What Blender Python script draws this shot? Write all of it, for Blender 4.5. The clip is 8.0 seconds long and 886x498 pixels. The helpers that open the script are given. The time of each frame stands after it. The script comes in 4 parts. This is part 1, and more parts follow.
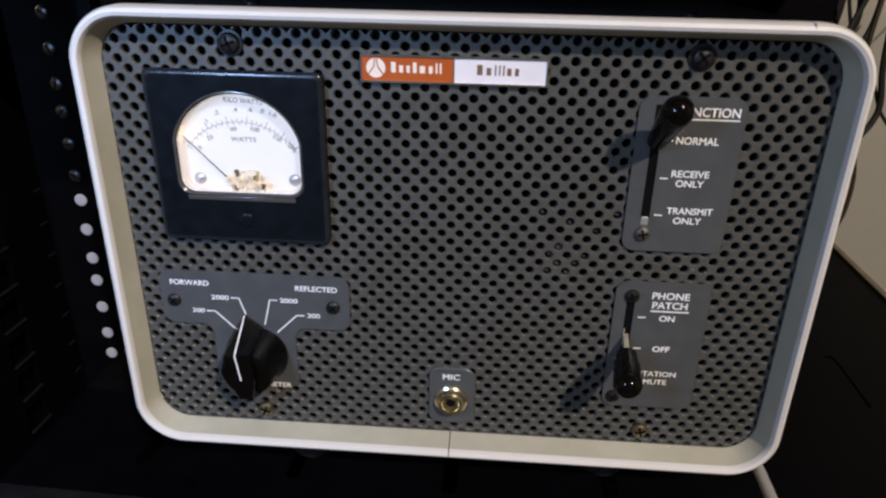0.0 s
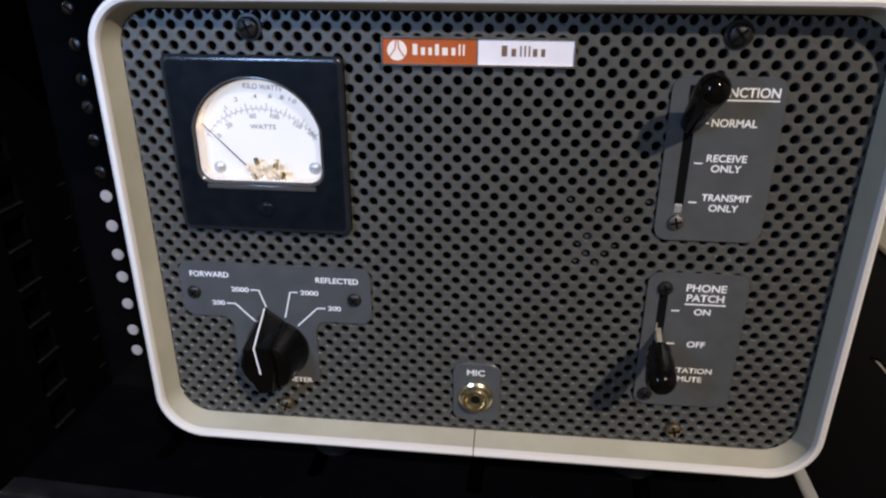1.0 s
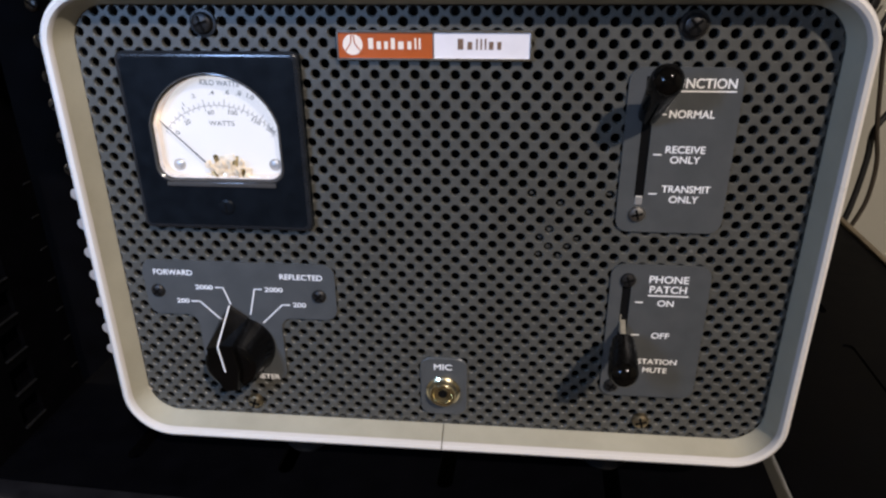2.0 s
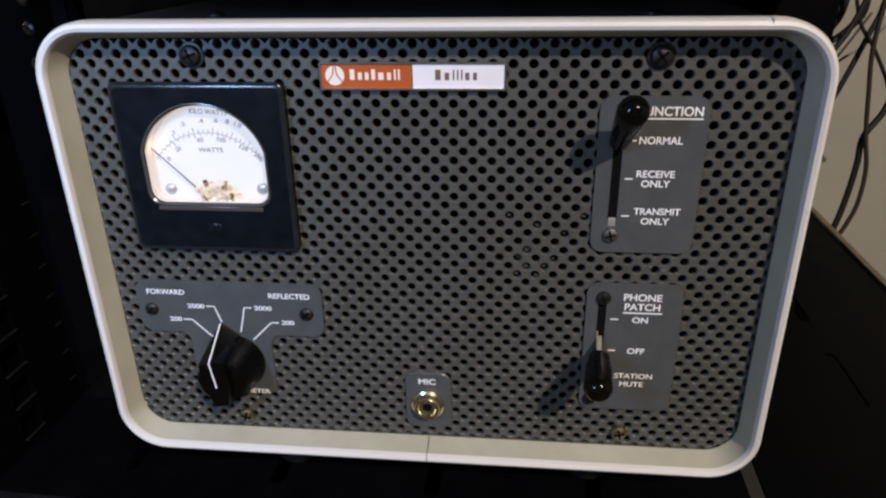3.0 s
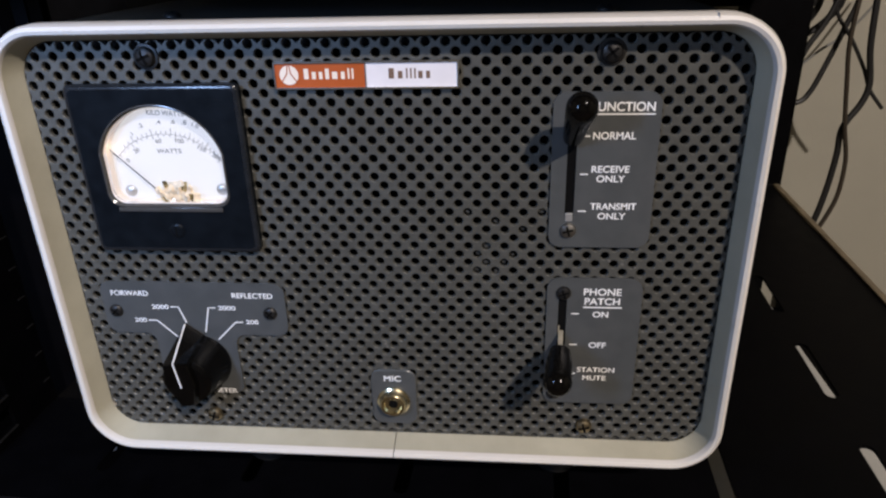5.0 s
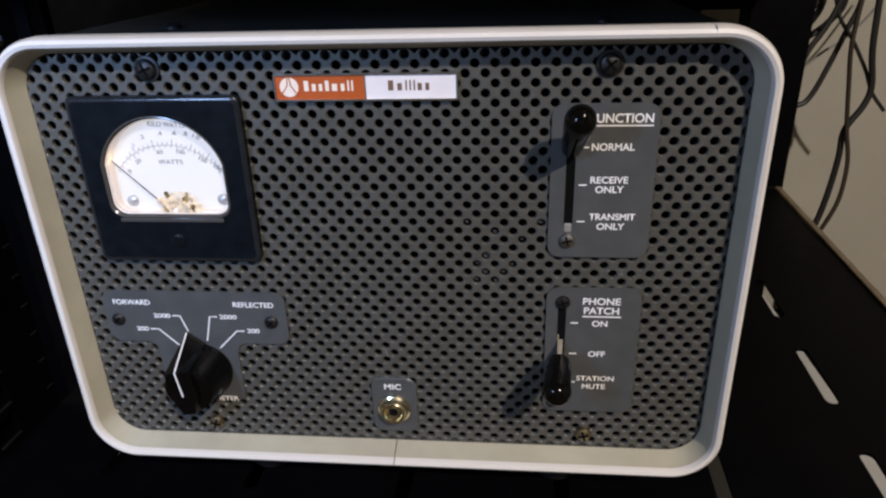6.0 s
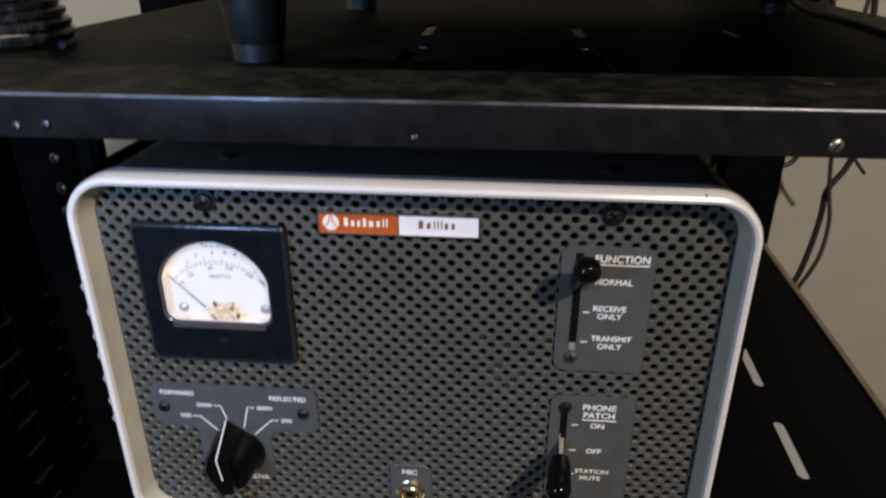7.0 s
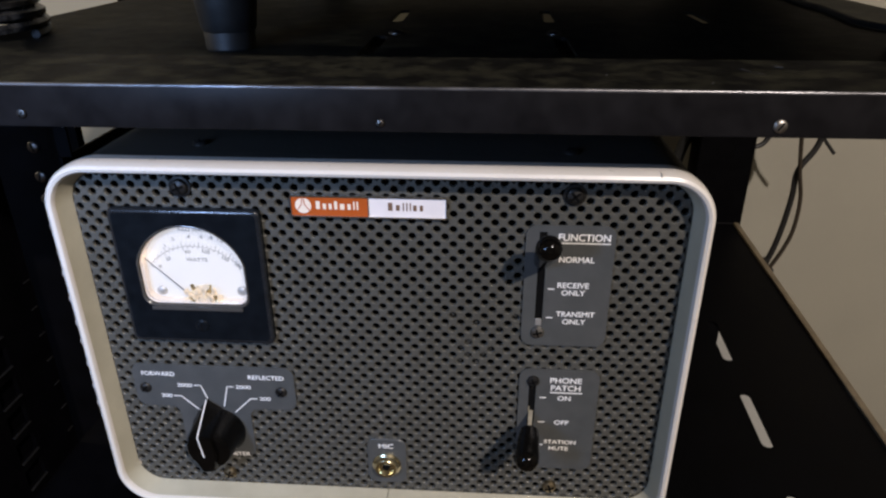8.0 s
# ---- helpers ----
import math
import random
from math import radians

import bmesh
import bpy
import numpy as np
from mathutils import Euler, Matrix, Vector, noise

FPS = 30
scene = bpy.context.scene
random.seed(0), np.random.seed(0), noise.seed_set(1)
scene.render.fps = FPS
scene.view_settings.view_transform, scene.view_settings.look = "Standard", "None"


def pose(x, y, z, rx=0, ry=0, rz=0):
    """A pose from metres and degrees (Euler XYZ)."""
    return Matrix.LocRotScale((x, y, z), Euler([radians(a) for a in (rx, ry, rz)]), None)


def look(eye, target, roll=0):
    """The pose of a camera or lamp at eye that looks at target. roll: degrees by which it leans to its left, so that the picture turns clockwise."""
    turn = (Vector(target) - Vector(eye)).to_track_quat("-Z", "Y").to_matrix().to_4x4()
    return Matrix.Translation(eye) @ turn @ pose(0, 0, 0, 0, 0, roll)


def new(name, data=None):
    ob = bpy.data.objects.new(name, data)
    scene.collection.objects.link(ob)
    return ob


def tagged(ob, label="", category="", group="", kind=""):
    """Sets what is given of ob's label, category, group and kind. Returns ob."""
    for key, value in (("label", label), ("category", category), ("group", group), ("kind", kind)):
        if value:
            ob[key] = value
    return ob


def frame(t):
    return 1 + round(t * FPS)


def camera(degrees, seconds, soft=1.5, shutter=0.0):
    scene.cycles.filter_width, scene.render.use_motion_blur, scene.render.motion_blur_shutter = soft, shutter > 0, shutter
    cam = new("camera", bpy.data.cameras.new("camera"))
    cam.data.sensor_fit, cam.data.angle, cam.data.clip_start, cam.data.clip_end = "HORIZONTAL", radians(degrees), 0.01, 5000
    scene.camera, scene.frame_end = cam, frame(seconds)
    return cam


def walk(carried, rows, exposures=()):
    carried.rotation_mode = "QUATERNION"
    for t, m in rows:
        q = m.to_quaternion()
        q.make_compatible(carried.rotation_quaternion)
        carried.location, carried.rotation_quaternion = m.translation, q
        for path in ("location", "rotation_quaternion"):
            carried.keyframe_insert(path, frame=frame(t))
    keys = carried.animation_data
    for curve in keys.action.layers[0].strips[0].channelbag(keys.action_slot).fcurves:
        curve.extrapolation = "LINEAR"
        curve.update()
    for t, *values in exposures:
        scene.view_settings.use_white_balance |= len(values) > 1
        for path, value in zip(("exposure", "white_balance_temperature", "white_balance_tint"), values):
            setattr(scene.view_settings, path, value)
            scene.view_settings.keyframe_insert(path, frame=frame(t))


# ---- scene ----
cam = camera(65.5, 8.0, soft=2.3, shutter=0.5)
PATH = [
    (0, (0.00948, -0.22434, 0.17227), (-0.10389, 1.60310, -0.63247), 1.21),
    (0.5, (0.01581, -0.22190, 0.16323), (-0.12693, 1.62090, -0.60077), -0.42),
    (1, (0.01110, -0.21937, 0.16349), (-0.18759, 1.60939, -0.62147), 0.14),
    (1.5, (0.01513, -0.21607, 0.16067), (-0.16437, 1.60479, -0.64694), -0.24),
    (3, (0.02977, -0.22167, 0.17407), (-0.15890, 1.59863, -0.63274), -0.88),
    (3.5, (0.02713, -0.22325, 0.17179), (-0.13932, 1.60215, -0.62833), -0.91),
    (4, (0.02940, -0.22544, 0.17462), (-0.13923, 1.59614, -0.63372), -1.25),
    (4.5, (0.03985, -0.22278, 0.17364), (-0.13290, 1.59531, -0.64165), -1.45),
    (6, (0.04389, -0.22059, 0.17888), (-0.14283, 1.59298, -0.64337), -1.76),
    (6.5, (0.04295, -0.22051, 0.18026), (-0.13820, 1.59234, -0.64483), -1.61),
    (6.6, (0.04353, -0.22135, 0.18955), (-0.13412, 1.58933, -0.64104), -1.62),
    (6.7, (0.04348, -0.22422, 0.19930), (-0.13993, 1.58973, -0.62286), -1.46),
    (6.8, (0.03846, -0.22716, 0.21104), (-0.13542, 1.58925, -0.60777), -0.54),
    (6.9, (0.03454, -0.22974, 0.22377), (-0.13053, 1.58552, -0.59939), 0.60),
    (7, (0.03422, -0.23120, 0.23177), (-0.12353, 1.58353, -0.59399), 0.09),
    (7.3, (0.0370, -0.2360, 0.2400), (-0.1060, 1.5770, -0.5930), -0.80),
    (7.5, (0.04105, -0.23936, 0.23760), (-0.09078, 1.56994, -0.60445), -0.42),
    (8, (0.04181, -0.24011, 0.23418), (-0.07734, 1.55946, -0.63030), -0.18),
]
walk(cam, [(t, look(eye, target, roll)) for t, eye, target, roll in PATH])

# ---- light ----
world = bpy.data.worlds.new("room_world")
scene.world = world
world.use_nodes = True
world.node_tree.nodes["Background"].inputs[0].default_value = (0.45, 0.48, 0.6, 1)
world.node_tree.nodes["Background"].inputs[1].default_value = 0.015


def area_lamp(name, eye, target, size, watts, colour):
    data = bpy.data.lights.new(name, "AREA")
    data.shape, data.size, data.energy, data.color = "DISK", size, watts, colour
    ob = new(name, data)
    ob.matrix_world = look(eye, target)
    return ob


area_lamp("ceiling_bulb_light", (0.90, -1.55, 1.57), (0, 0, 0.07), 0.07, 50.5, (1.0, 0.875, 0.80))
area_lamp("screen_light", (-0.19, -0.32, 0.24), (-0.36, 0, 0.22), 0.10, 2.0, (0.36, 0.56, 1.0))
area_lamp("side_lamp_light", (-1.25, 0.16, 0.55), (-0.2, 0.3, 0.1), 0.12, 6.5, (1.0, 0.86, 0.64))
scene.view_settings.exposure = 0.0


# ---- materials ----
def material(name, colour, rough=0.5, metal=0.0, vary=0.15, scale=60.0, bump=0.0, bump_scale=400.0, stain=None, stain_scale=25.0, stain_amount=0.5, coat=0.0):
    """Principled paint or metal with fine grain, broad stains and a little relief, in metres."""
    m = bpy.data.materials.new(name)
    m.use_nodes = True
    n, l = m.node_tree.nodes, m.node_tree.links
    b = n["Principled BSDF"]
    co = n.new("ShaderNodeTexCoord")
    geo = co.outputs["Object"]
    grain = n.new("ShaderNodeTexNoise")
    grain.inputs["Scale"].default_value, grain.inputs["Detail"].default_value = scale, 6
    l.new(geo, grain.inputs["Vector"])
    ramp = n.new("ShaderNodeMapRange")
    ramp.inputs[1].default_value, ramp.inputs[2].default_value = 0.3, 0.7
    ramp.inputs[3].default_value, ramp.inputs[4].default_value = 1 - vary, 1 + vary
    l.new(grain.outputs[0], ramp.inputs[0])
    mul = n.new("ShaderNodeVectorMath")
    mul.operation = "SCALE"
    mul.inputs[0].default_value = colour
    l.new(ramp.outputs[0], mul.inputs["Scale"])
    out = mul.outputs[0]
    if stain:
        big = n.new("ShaderNodeTexNoise")
        big.inputs["Scale"].default_value, big.inputs["Detail"].default_value = stain_scale, 8
        big.inputs["Roughness"].default_value = 0.65
        l.new(geo, big.inputs["Vector"])
        mr = n.new("ShaderNodeMapRange")
        mr.inputs[1].default_value, mr.inputs[2].default_value = 0.45, 0.72
        mr.inputs[3].default_value, mr.inputs[4].default_value = 0.0, stain_amount
        l.new(big.outputs[0], mr.inputs[0])
        mix = n.new("ShaderNodeMix")
        mix.data_type = "RGBA"
        l.new(mr.outputs[0], mix.inputs[0])
        l.new(out, mix.inputs[6])
        mix.inputs[7].default_value = (*stain, 1)
        out = mix.outputs[2]
    l.new(out, b.inputs["Base Color"])
    b.inputs["Metallic"].default_value = metal
    rr = n.new("ShaderNodeMapRange")
    rr.inputs[3].default_value, rr.inputs[4].default_value = max(0.03, rough - 0.08), min(1, rough + 0.08)
    l.new(grain.outputs[0], rr.inputs[0])
    l.new(rr.outputs[0], b.inputs["Roughness"])
    b.inputs["Coat Weight"].default_value = coat
    if bump:
        t = n.new("ShaderNodeTexNoise")
        t.inputs["Scale"].default_value, t.inputs["Detail"].default_value = bump_scale, 4
        l.new(geo, t.inputs["Vector"])
        bp = n.new("ShaderNodeBump")
        bp.inputs["Strength"].default_value, bp.inputs["Distance"].default_value = bump, 0.0006
        l.new(t.outputs[0], bp.inputs["Height"])
        l.new(bp.outputs[0], b.inputs["Normal"])
    return m


M_PANEL = material("panel_grey_paint", (0.074, 0.074, 0.066), 0.40, vary=0.14, scale=220, bump=0.10, bump_scale=1500, stain=(0.054, 0.050, 0.039), stain_scale=30, stain_amount=0.5)
M_PLATE = material("plate_grey_paint", (0.068, 0.073, 0.074), 0.36, vary=0.08, scale=160, bump=0.06, bump_scale=1800, stain=(0.10, 0.10, 0.10), stain_scale=60, stain_amount=0.35)
# inner face of the trim, darker and yellower than the bead
M_RINGWALL = material("tan_inner_enamel", (0.44, 0.415, 0.315), 0.42, vary=0.05, scale=90, bump=0.03, bump_scale=700, stain=(0.33, 0.30, 0.22), stain_scale=30, stain_amount=0.5)
M_RING = material("cream_trim_enamel", (0.70, 0.67, 0.62), 0.30, vary=0.02, scale=90, bump=0.012, bump_scale=900, stain=(0.60, 0.55, 0.46), stain_scale=22, stain_amount=0.35, coat=0.2)
M_BODY = material("cabinet_wrinkle_paint", (0.035, 0.034, 0.031), 0.55, vary=0.2, scale=300, bump=0.4, bump_scale=900, stain=(0.05, 0.045, 0.038), stain_scale=18, stain_amount=0.4)
M_BODY.node_tree.nodes["Principled BSDF"].inputs["Specular IOR Level"].default_value = 0.12
# flat black painted in for the shade inside holes and slots
M_INSIDE = material("recess_shade_black", (0.003, 0.003, 0.003), 0.9, vary=0.3)
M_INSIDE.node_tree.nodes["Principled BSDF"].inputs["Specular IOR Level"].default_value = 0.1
M_BAKELITE = material("black_bakelite", (0.0045, 0.0062, 0.0085), 0.34, vary=0.2, scale=200, bump=0.08, bump_scale=1200)
M_BAKELITE.node_tree.nodes["Principled BSDF"].inputs["Specular IOR Level"].default_value = 0.12
M_RIM = material("polished_bakelite_rim", (0.012, 0.014, 0.017), 0.22, vary=0.2, scale=200)
M_GLOSSBLACK = material("glossy_black_plastic", (0.0022, 0.0020, 0.0018), 0.10, vary=0.15, scale=120)
M_KNOB = material("worn_black_knob", (0.0018, 0.0017, 0.0016), 0.19, vary=0.2, scale=150, bump=0.06, bump_scale=900)
M_KNOB.node_tree.nodes["Principled BSDF"].inputs["Specular IOR Level"].default_value = 0.25
for _m in (M_GLOSSBLACK,):
    _m.node_tree.nodes["Principled BSDF"].inputs["Specular IOR Level"].default_value = 0.24
M_WHITE = material("white_print", (0.88, 0.88, 0.87), 0.6, vary=0.05, scale=400)
M_DIAL = material("dial_white_glow", (0.32, 0.315, 0.315), 0.55, vary=0.02, scale=120, stain=(0.32, 0.30, 0.28), stain_scale=40, stain_amount=0.3)
# even glow put into the dial's colour, in place of a lamp behind
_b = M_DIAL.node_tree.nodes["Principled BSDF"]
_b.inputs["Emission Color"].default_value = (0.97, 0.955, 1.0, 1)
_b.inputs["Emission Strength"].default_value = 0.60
M_DIALWALL = material("cream_dial_wall", (0.80, 0.71, 0.62), 0.5, vary=0.05, scale=150)
M_INK = material("dial_ink", (0.02, 0.02, 0.03), 0.7, vary=0.1)
M_PALEINK = material("dial_pale_ink", (0.19, 0.19, 0.20), 0.7, vary=0.1)
M_CHROME = material("bright_metal", (0.72, 0.71, 0.68), 0.22, 1.0, vary=0.08, scale=300)
M_STEEL = material("dull_steel", (0.33, 0.32, 0.30), 0.40, 1.0, vary=0.2, scale=300, stain=(0.12, 0.10, 0.08), stain_scale=200, stain_amount=0.6)
M_SCREW = material("dark_oxide_screw", (0.028, 0.027, 0.026), 0.45, 0.7, vary=0.25, scale=400)
M_TARNISH = material("tarnished_brass", (0.26, 0.21, 0.13), 0.45, 1.0, vary=0.3, scale=500)
M_BRASS = material("jack_brass", (0.62, 0.55, 0.36), 0.22, 1.0, vary=0.15, scale=300)
M_ARM = material("pale_brass", (0.50, 0.45, 0.34), 0.4, 0.5, vary=0.15, scale=300)
M_GOLD = material("gilt_movement", (0.90, 0.76, 0.56), 0.30, 0.35, vary=0.25, scale=500)
M_ORANGE = material("badge_orange", (0.42, 0.085, 0.012), 0.35, vary=0.04, scale=200)
M_BADGEWHITE = material("badge_white", (0.80, 0.76, 0.76), 0.35, vary=0.03, scale=200)
M_BROWN = material("badge_brown", (0.17, 0.10, 0.06), 0.5, vary=0.1)
M_BADGEPINK = material("badge_emblem", (0.85, 0.74, 0.62), 0.4, vary=0.04)
M_SHELF = material("shelf_black_enamel", (0.0012, 0.0012, 0.0017), 0.5, vary=0.3, scale=80, bump=0.10, bump_scale=700, stain=(0.0022, 0.0021, 0.0024), stain_scale=14, stain_amount=0.6)
M_SHELF.node_tree.nodes["Principled BSDF"].inputs["Specular IOR Level"].default_value = 0.05
M_DUSTY = material("dusty_black_enamel", (0.0062, 0.0061, 0.0055), 0.6, vary=0.4, scale=160, bump=0.25, bump_scale=900, stain=(0.036, 0.035, 0.024), stain_scale=60, stain_amount=0.9)
M_DUSTY.node_tree.nodes["Principled BSDF"].inputs["Specular IOR Level"].default_value = 0.06
M_LIP = material("lip_black_enamel", (0.0088, 0.0084, 0.0090), 0.36, vary=0.3, scale=120, bump=0.04, bump_scale=900, stain=(0.010, 0.009, 0.010), stain_scale=50, stain_amount=0.3)
M_LIP.node_tree.nodes["Principled BSDF"].inputs["Specular IOR Level"].default_value = 0.07
# pale metal for bare scratches and for the lip's painted highlight
M_EDGE = material("scratch_and_highlight_metal", (0.20, 0.20, 0.21), 0.30, 0.7, vary=0.45, scale=70, stain=(0.03, 0.03, 0.03), stain_scale=30, stain_amount=0.6)
M_WALL = material("beige_wall_paint", (0.32, 0.305, 0.25), 0.75, vary=0.05, scale=12, bump=0.25, bump_scale=220, stain=(0.27, 0.25, 0.195), stain_scale=3, stain_amount=0.5)
M_FLOOR = material("brown_carpet", (0.10, 0.08, 0.06), 0.95, vary=0.3, scale=90, bump=0.6, bump_scale=400)
M_CABLE = material("black_cable", (0.010, 0.010, 0.010), 0.5, vary=0.2, scale=300)
M_GREYWIRE = material("grey_wire", (0.16, 0.16, 0.15), 0.5, vary=0.1, scale=300)
M_BROWNCABLE = material("brownish_cable", (0.030, 0.022, 0.014), 0.5, vary=0.2, scale=300)
M_COIL = material("glossy_black_cable", (0.006, 0.006, 0.006), 0.25, vary=0.3, scale=300, stain=(0.06, 0.06, 0.06), stain_scale=160, stain_amount=0.5)
M_GREYBOX = material("pale_equipment_paint", (0.40, 0.40, 0.38), 0.5, vary=0.06, scale=60, bump=0.1, bump_scale=600)
M_DIALSCREW = material("pale_plated_steel", (0.50, 0.50, 0.49), 0.42, 0.7, vary=0.1, scale=300)
M_BEAD = material("smoky_window_bead", (0.06, 0.058, 0.055), 0.20, vary=0.1, scale=200)
M_RAIL = material("dark_rail_steel", (0.11, 0.105, 0.10), 0.38, 1.0, vary=0.3, scale=300)
M_HOLELIGHT = material("hole_light_grey", (0.42, 0.42, 0.44), 0.5, vary=0.05, scale=200)
M_RUBBER = material("black_rubber", (0.005, 0.005, 0.005), 0.55, vary=0.3, scale=200, bump=0.1, bump_scale=700)
M_LINT = material("grey_lint", (0.036, 0.035, 0.030), 0.9, vary=0.5, scale=900, bump=0.5, bump_scale=2500)
M_CHIP = material("paint_chip_grey", (0.13, 0.125, 0.11), 0.7, vary=0.3, scale=600)
M_TRIMWOOD = material("brown_edge_strip", (0.14, 0.11, 0.07), 0.5, vary=0.25, scale=60)

M_GLASS = bpy.data.materials.new("meter_glass")
M_GLASS.use_nodes = True
_n, _l = M_GLASS.node_tree.nodes, M_GLASS.node_tree.links
_n.remove(_n["Principled BSDF"])
_tr, _gl, _fr, _mx = (_n.new("ShaderNode" + k) for k in ("BsdfTransparent", "BsdfGlossy", "Fresnel", "MixShader"))
_gl.inputs["Roughness"].default_value = 0.03
_fr.inputs["IOR"].default_value = 1.45
_l.new(_fr.outputs[0], _mx.inputs[0])
_l.new(_tr.outputs[0], _mx.inputs[1])
_l.new(_gl.outputs[0], _mx.inputs[2])
_l.new(_mx.outputs[0], _n["Material Output"].inputs[0])


# ---- building helpers ----
def thing(name, at, label, category, group="", kind=""):
    ob = new(name)
    ob.empty_display_size = 0.02
    ob.location = at
    return tagged(ob, label, category, group, kind)


def part(name, bm, mat, parent=None, label="", smooth=False):
    me = bpy.data.meshes.new(name)
    bmesh.ops.recalc_face_normals(bm, faces=bm.faces)
    if smooth:
        for f in bm.faces:
            f.smooth = True
        for e in bm.edges:
            if len(e.link_faces) == 2 and e.calc_face_angle(0) > 0.6:
                e.smooth = False
    bm.to_mesh(me)
    bm.free()
    me.materials.append(mat)
    ob = new(name, me)
    if parent is not None:
        ob.parent = parent
        ob.matrix_parent_inverse = parent.matrix_basis.inverted()
    return tagged(ob, label)


def rounded_rect(x0, x1, z0, z1, r, seg=5):
    """Corner-rounded outline, counter-clockwise from the lower right corner."""
    pts = []
    for cx, cz, a in ((x1 - r, z0 + r, -90), (x1 - r, z1 - r, 0), (x0 + r, z1 - r, 90), (x0 + r, z0 + r, 180)):
        for k in range(seg + 1):
            t = radians(a + 90 * k / seg)
            pts.append((cx + r * math.cos(t), cz + r * math.sin(t)))
    return pts


def loft(bm, loops, close=True, cap_first=False, cap_last=False):
    """Joins loops of equal length, given as lists of 3D points."""
    rows = [[bm.verts.new(p) for p in loop] for loop in loops]
    for a, b in zip(rows, rows[1:]):
        n = len(a)
        for k in range(n if close else n - 1):
            bm.faces.new((a[k], a[(k + 1) % n], b[(k + 1) % n], b[k]))
    if cap_first:
        bm.faces.new(rows[0])
    if cap_last:
        bm.faces.new(rows[-1])
    return rows


def prism(outline, y_back, y_front, bevel=0.0003):
    """A plate of that outline in x and z, with a small bevel round its front."""
    bm = bmesh.new()
    cx = sum(p[0] for p in outline) / len(outline)
    cz = sum(p[1] for p in outline) / len(outline)
    w = max(abs(p[0] - cx) for p in outline)
    h = max(abs(p[1] - cz) for p in outline)

    def inset(d):
        return [(cx + (x - cx) * (1 - d / w), cz + (z - cz) * (1 - d / h)) for x, z in outline]
    loft(bm, [[(x, y_back, z) for x, z in outline], [(x, y_front + bevel, z) for x, z in outline],
              [(x, y_front, z) for x, z in inset(bevel)]], cap_first=True, cap_last=True)
    return bm


def pierced(outline, holes, y_back, y_front):
    """A plate with openings that go through it."""
    bm = bmesh.new()
    edges = []
    for loop in [outline, *holes]:
        vs = [bm.verts.new((x, y_front, z)) for x, z in loop]
        edges += [bm.edges.new((vs[k], vs[(k + 1) % len(vs)])) for k in range(len(vs))]
    bmesh.ops.triangle_fill(bm, edges=edges, use_beauty=True, use_dissolve=False)
    made = bmesh.ops.extrude_face_region(bm, geom=bm.faces[:])
    for v in (g for g in made["geom"] if isinstance(g, bmesh.types.BMVert)):
        v.co.y = y_back
    return bm


def box(x0, x1, y0, y1, z0, z1, bevel=0.0, segments=2):
    bm = bmesh.new()
    bmesh.ops.create_cube(bm, size=1, matrix=Matrix.Translation(((x0 + x1) / 2, (y0 + y1) / 2, (z0 + z1) / 2)) @ Matrix.Diagonal((x1 - x0, y1 - y0, z1 - z0, 1)))
    if bevel:
        bmesh.ops.bevel(bm, geom=bm.edges[:], offset=bevel, segments=segments, affect="EDGES", profile=0.5)
    return bm


def turned(profile, seg=28, m=Matrix()):
    """A solid of revolution about its own z axis, from (radius, height) pairs, moved by m."""
    bm = bmesh.new()
    loops = [[m @ Vector((r * math.cos(2 * math.pi * k / seg), r * math.sin(2 * math.pi * k / seg), h)) for k in range(seg)] for r, h in profile]
    loft(bm, loops, cap_first=True, cap_last=True)
    return bm


def facing(x, y, z):
    """A pose whose z axis points out of the front panel."""
    return Matrix.Translation((x, y, z)) @ Matrix.Rotation(radians(90), 4, "X")


def along(a, b):
    """A pose at a whose z axis points to b."""
    d = Vector(b) - Vector(a)
    return Matrix.Translation(a) @ d.to_track_quat("Z", "Y").to_matrix().to_4x4(), d.length


def tube(points, radius, seg=8, steps=8):
    """A round cable through a few points."""
    pts = [Vector(p) for p in points]
    ext = [2 * pts[0] - pts[1], *pts, 2 * pts[-1] - pts[-2]]
    way = []
    for k in range(1, len(ext) - 2):
        p0, p1, p2, p3 = ext[k - 1:k + 3]
        for s in range(steps):
            t = s / steps
            way.append(0.5 * (2 * p1 + (p2 - p0) * t + (2 * p0 - 5 * p1 + 4 * p2 - p3) * t * t + (3 * p1 - p0 - 3 * p2 + p3) * t ** 3))
    way.append(pts[-1])
    bm = bmesh.new()
    loops = []
    side = None
    for k, p in enumerate(way):
        d = (way[min(k + 1, len(way) - 1)] - way[max(k - 1, 0)]).normalized()
        side = d.orthogonal() if side is None else side - d * side.dot(d)
        side.normalize()
        up = d.cross(side)
        loops.append([p + radius * (side * math.cos(2 * math.pi * j / seg) + up * math.sin(2 * math.pi * j / seg)) for j in range(seg)])
    loft(bm, loops, cap_first=True, cap_last=True)
    return bm


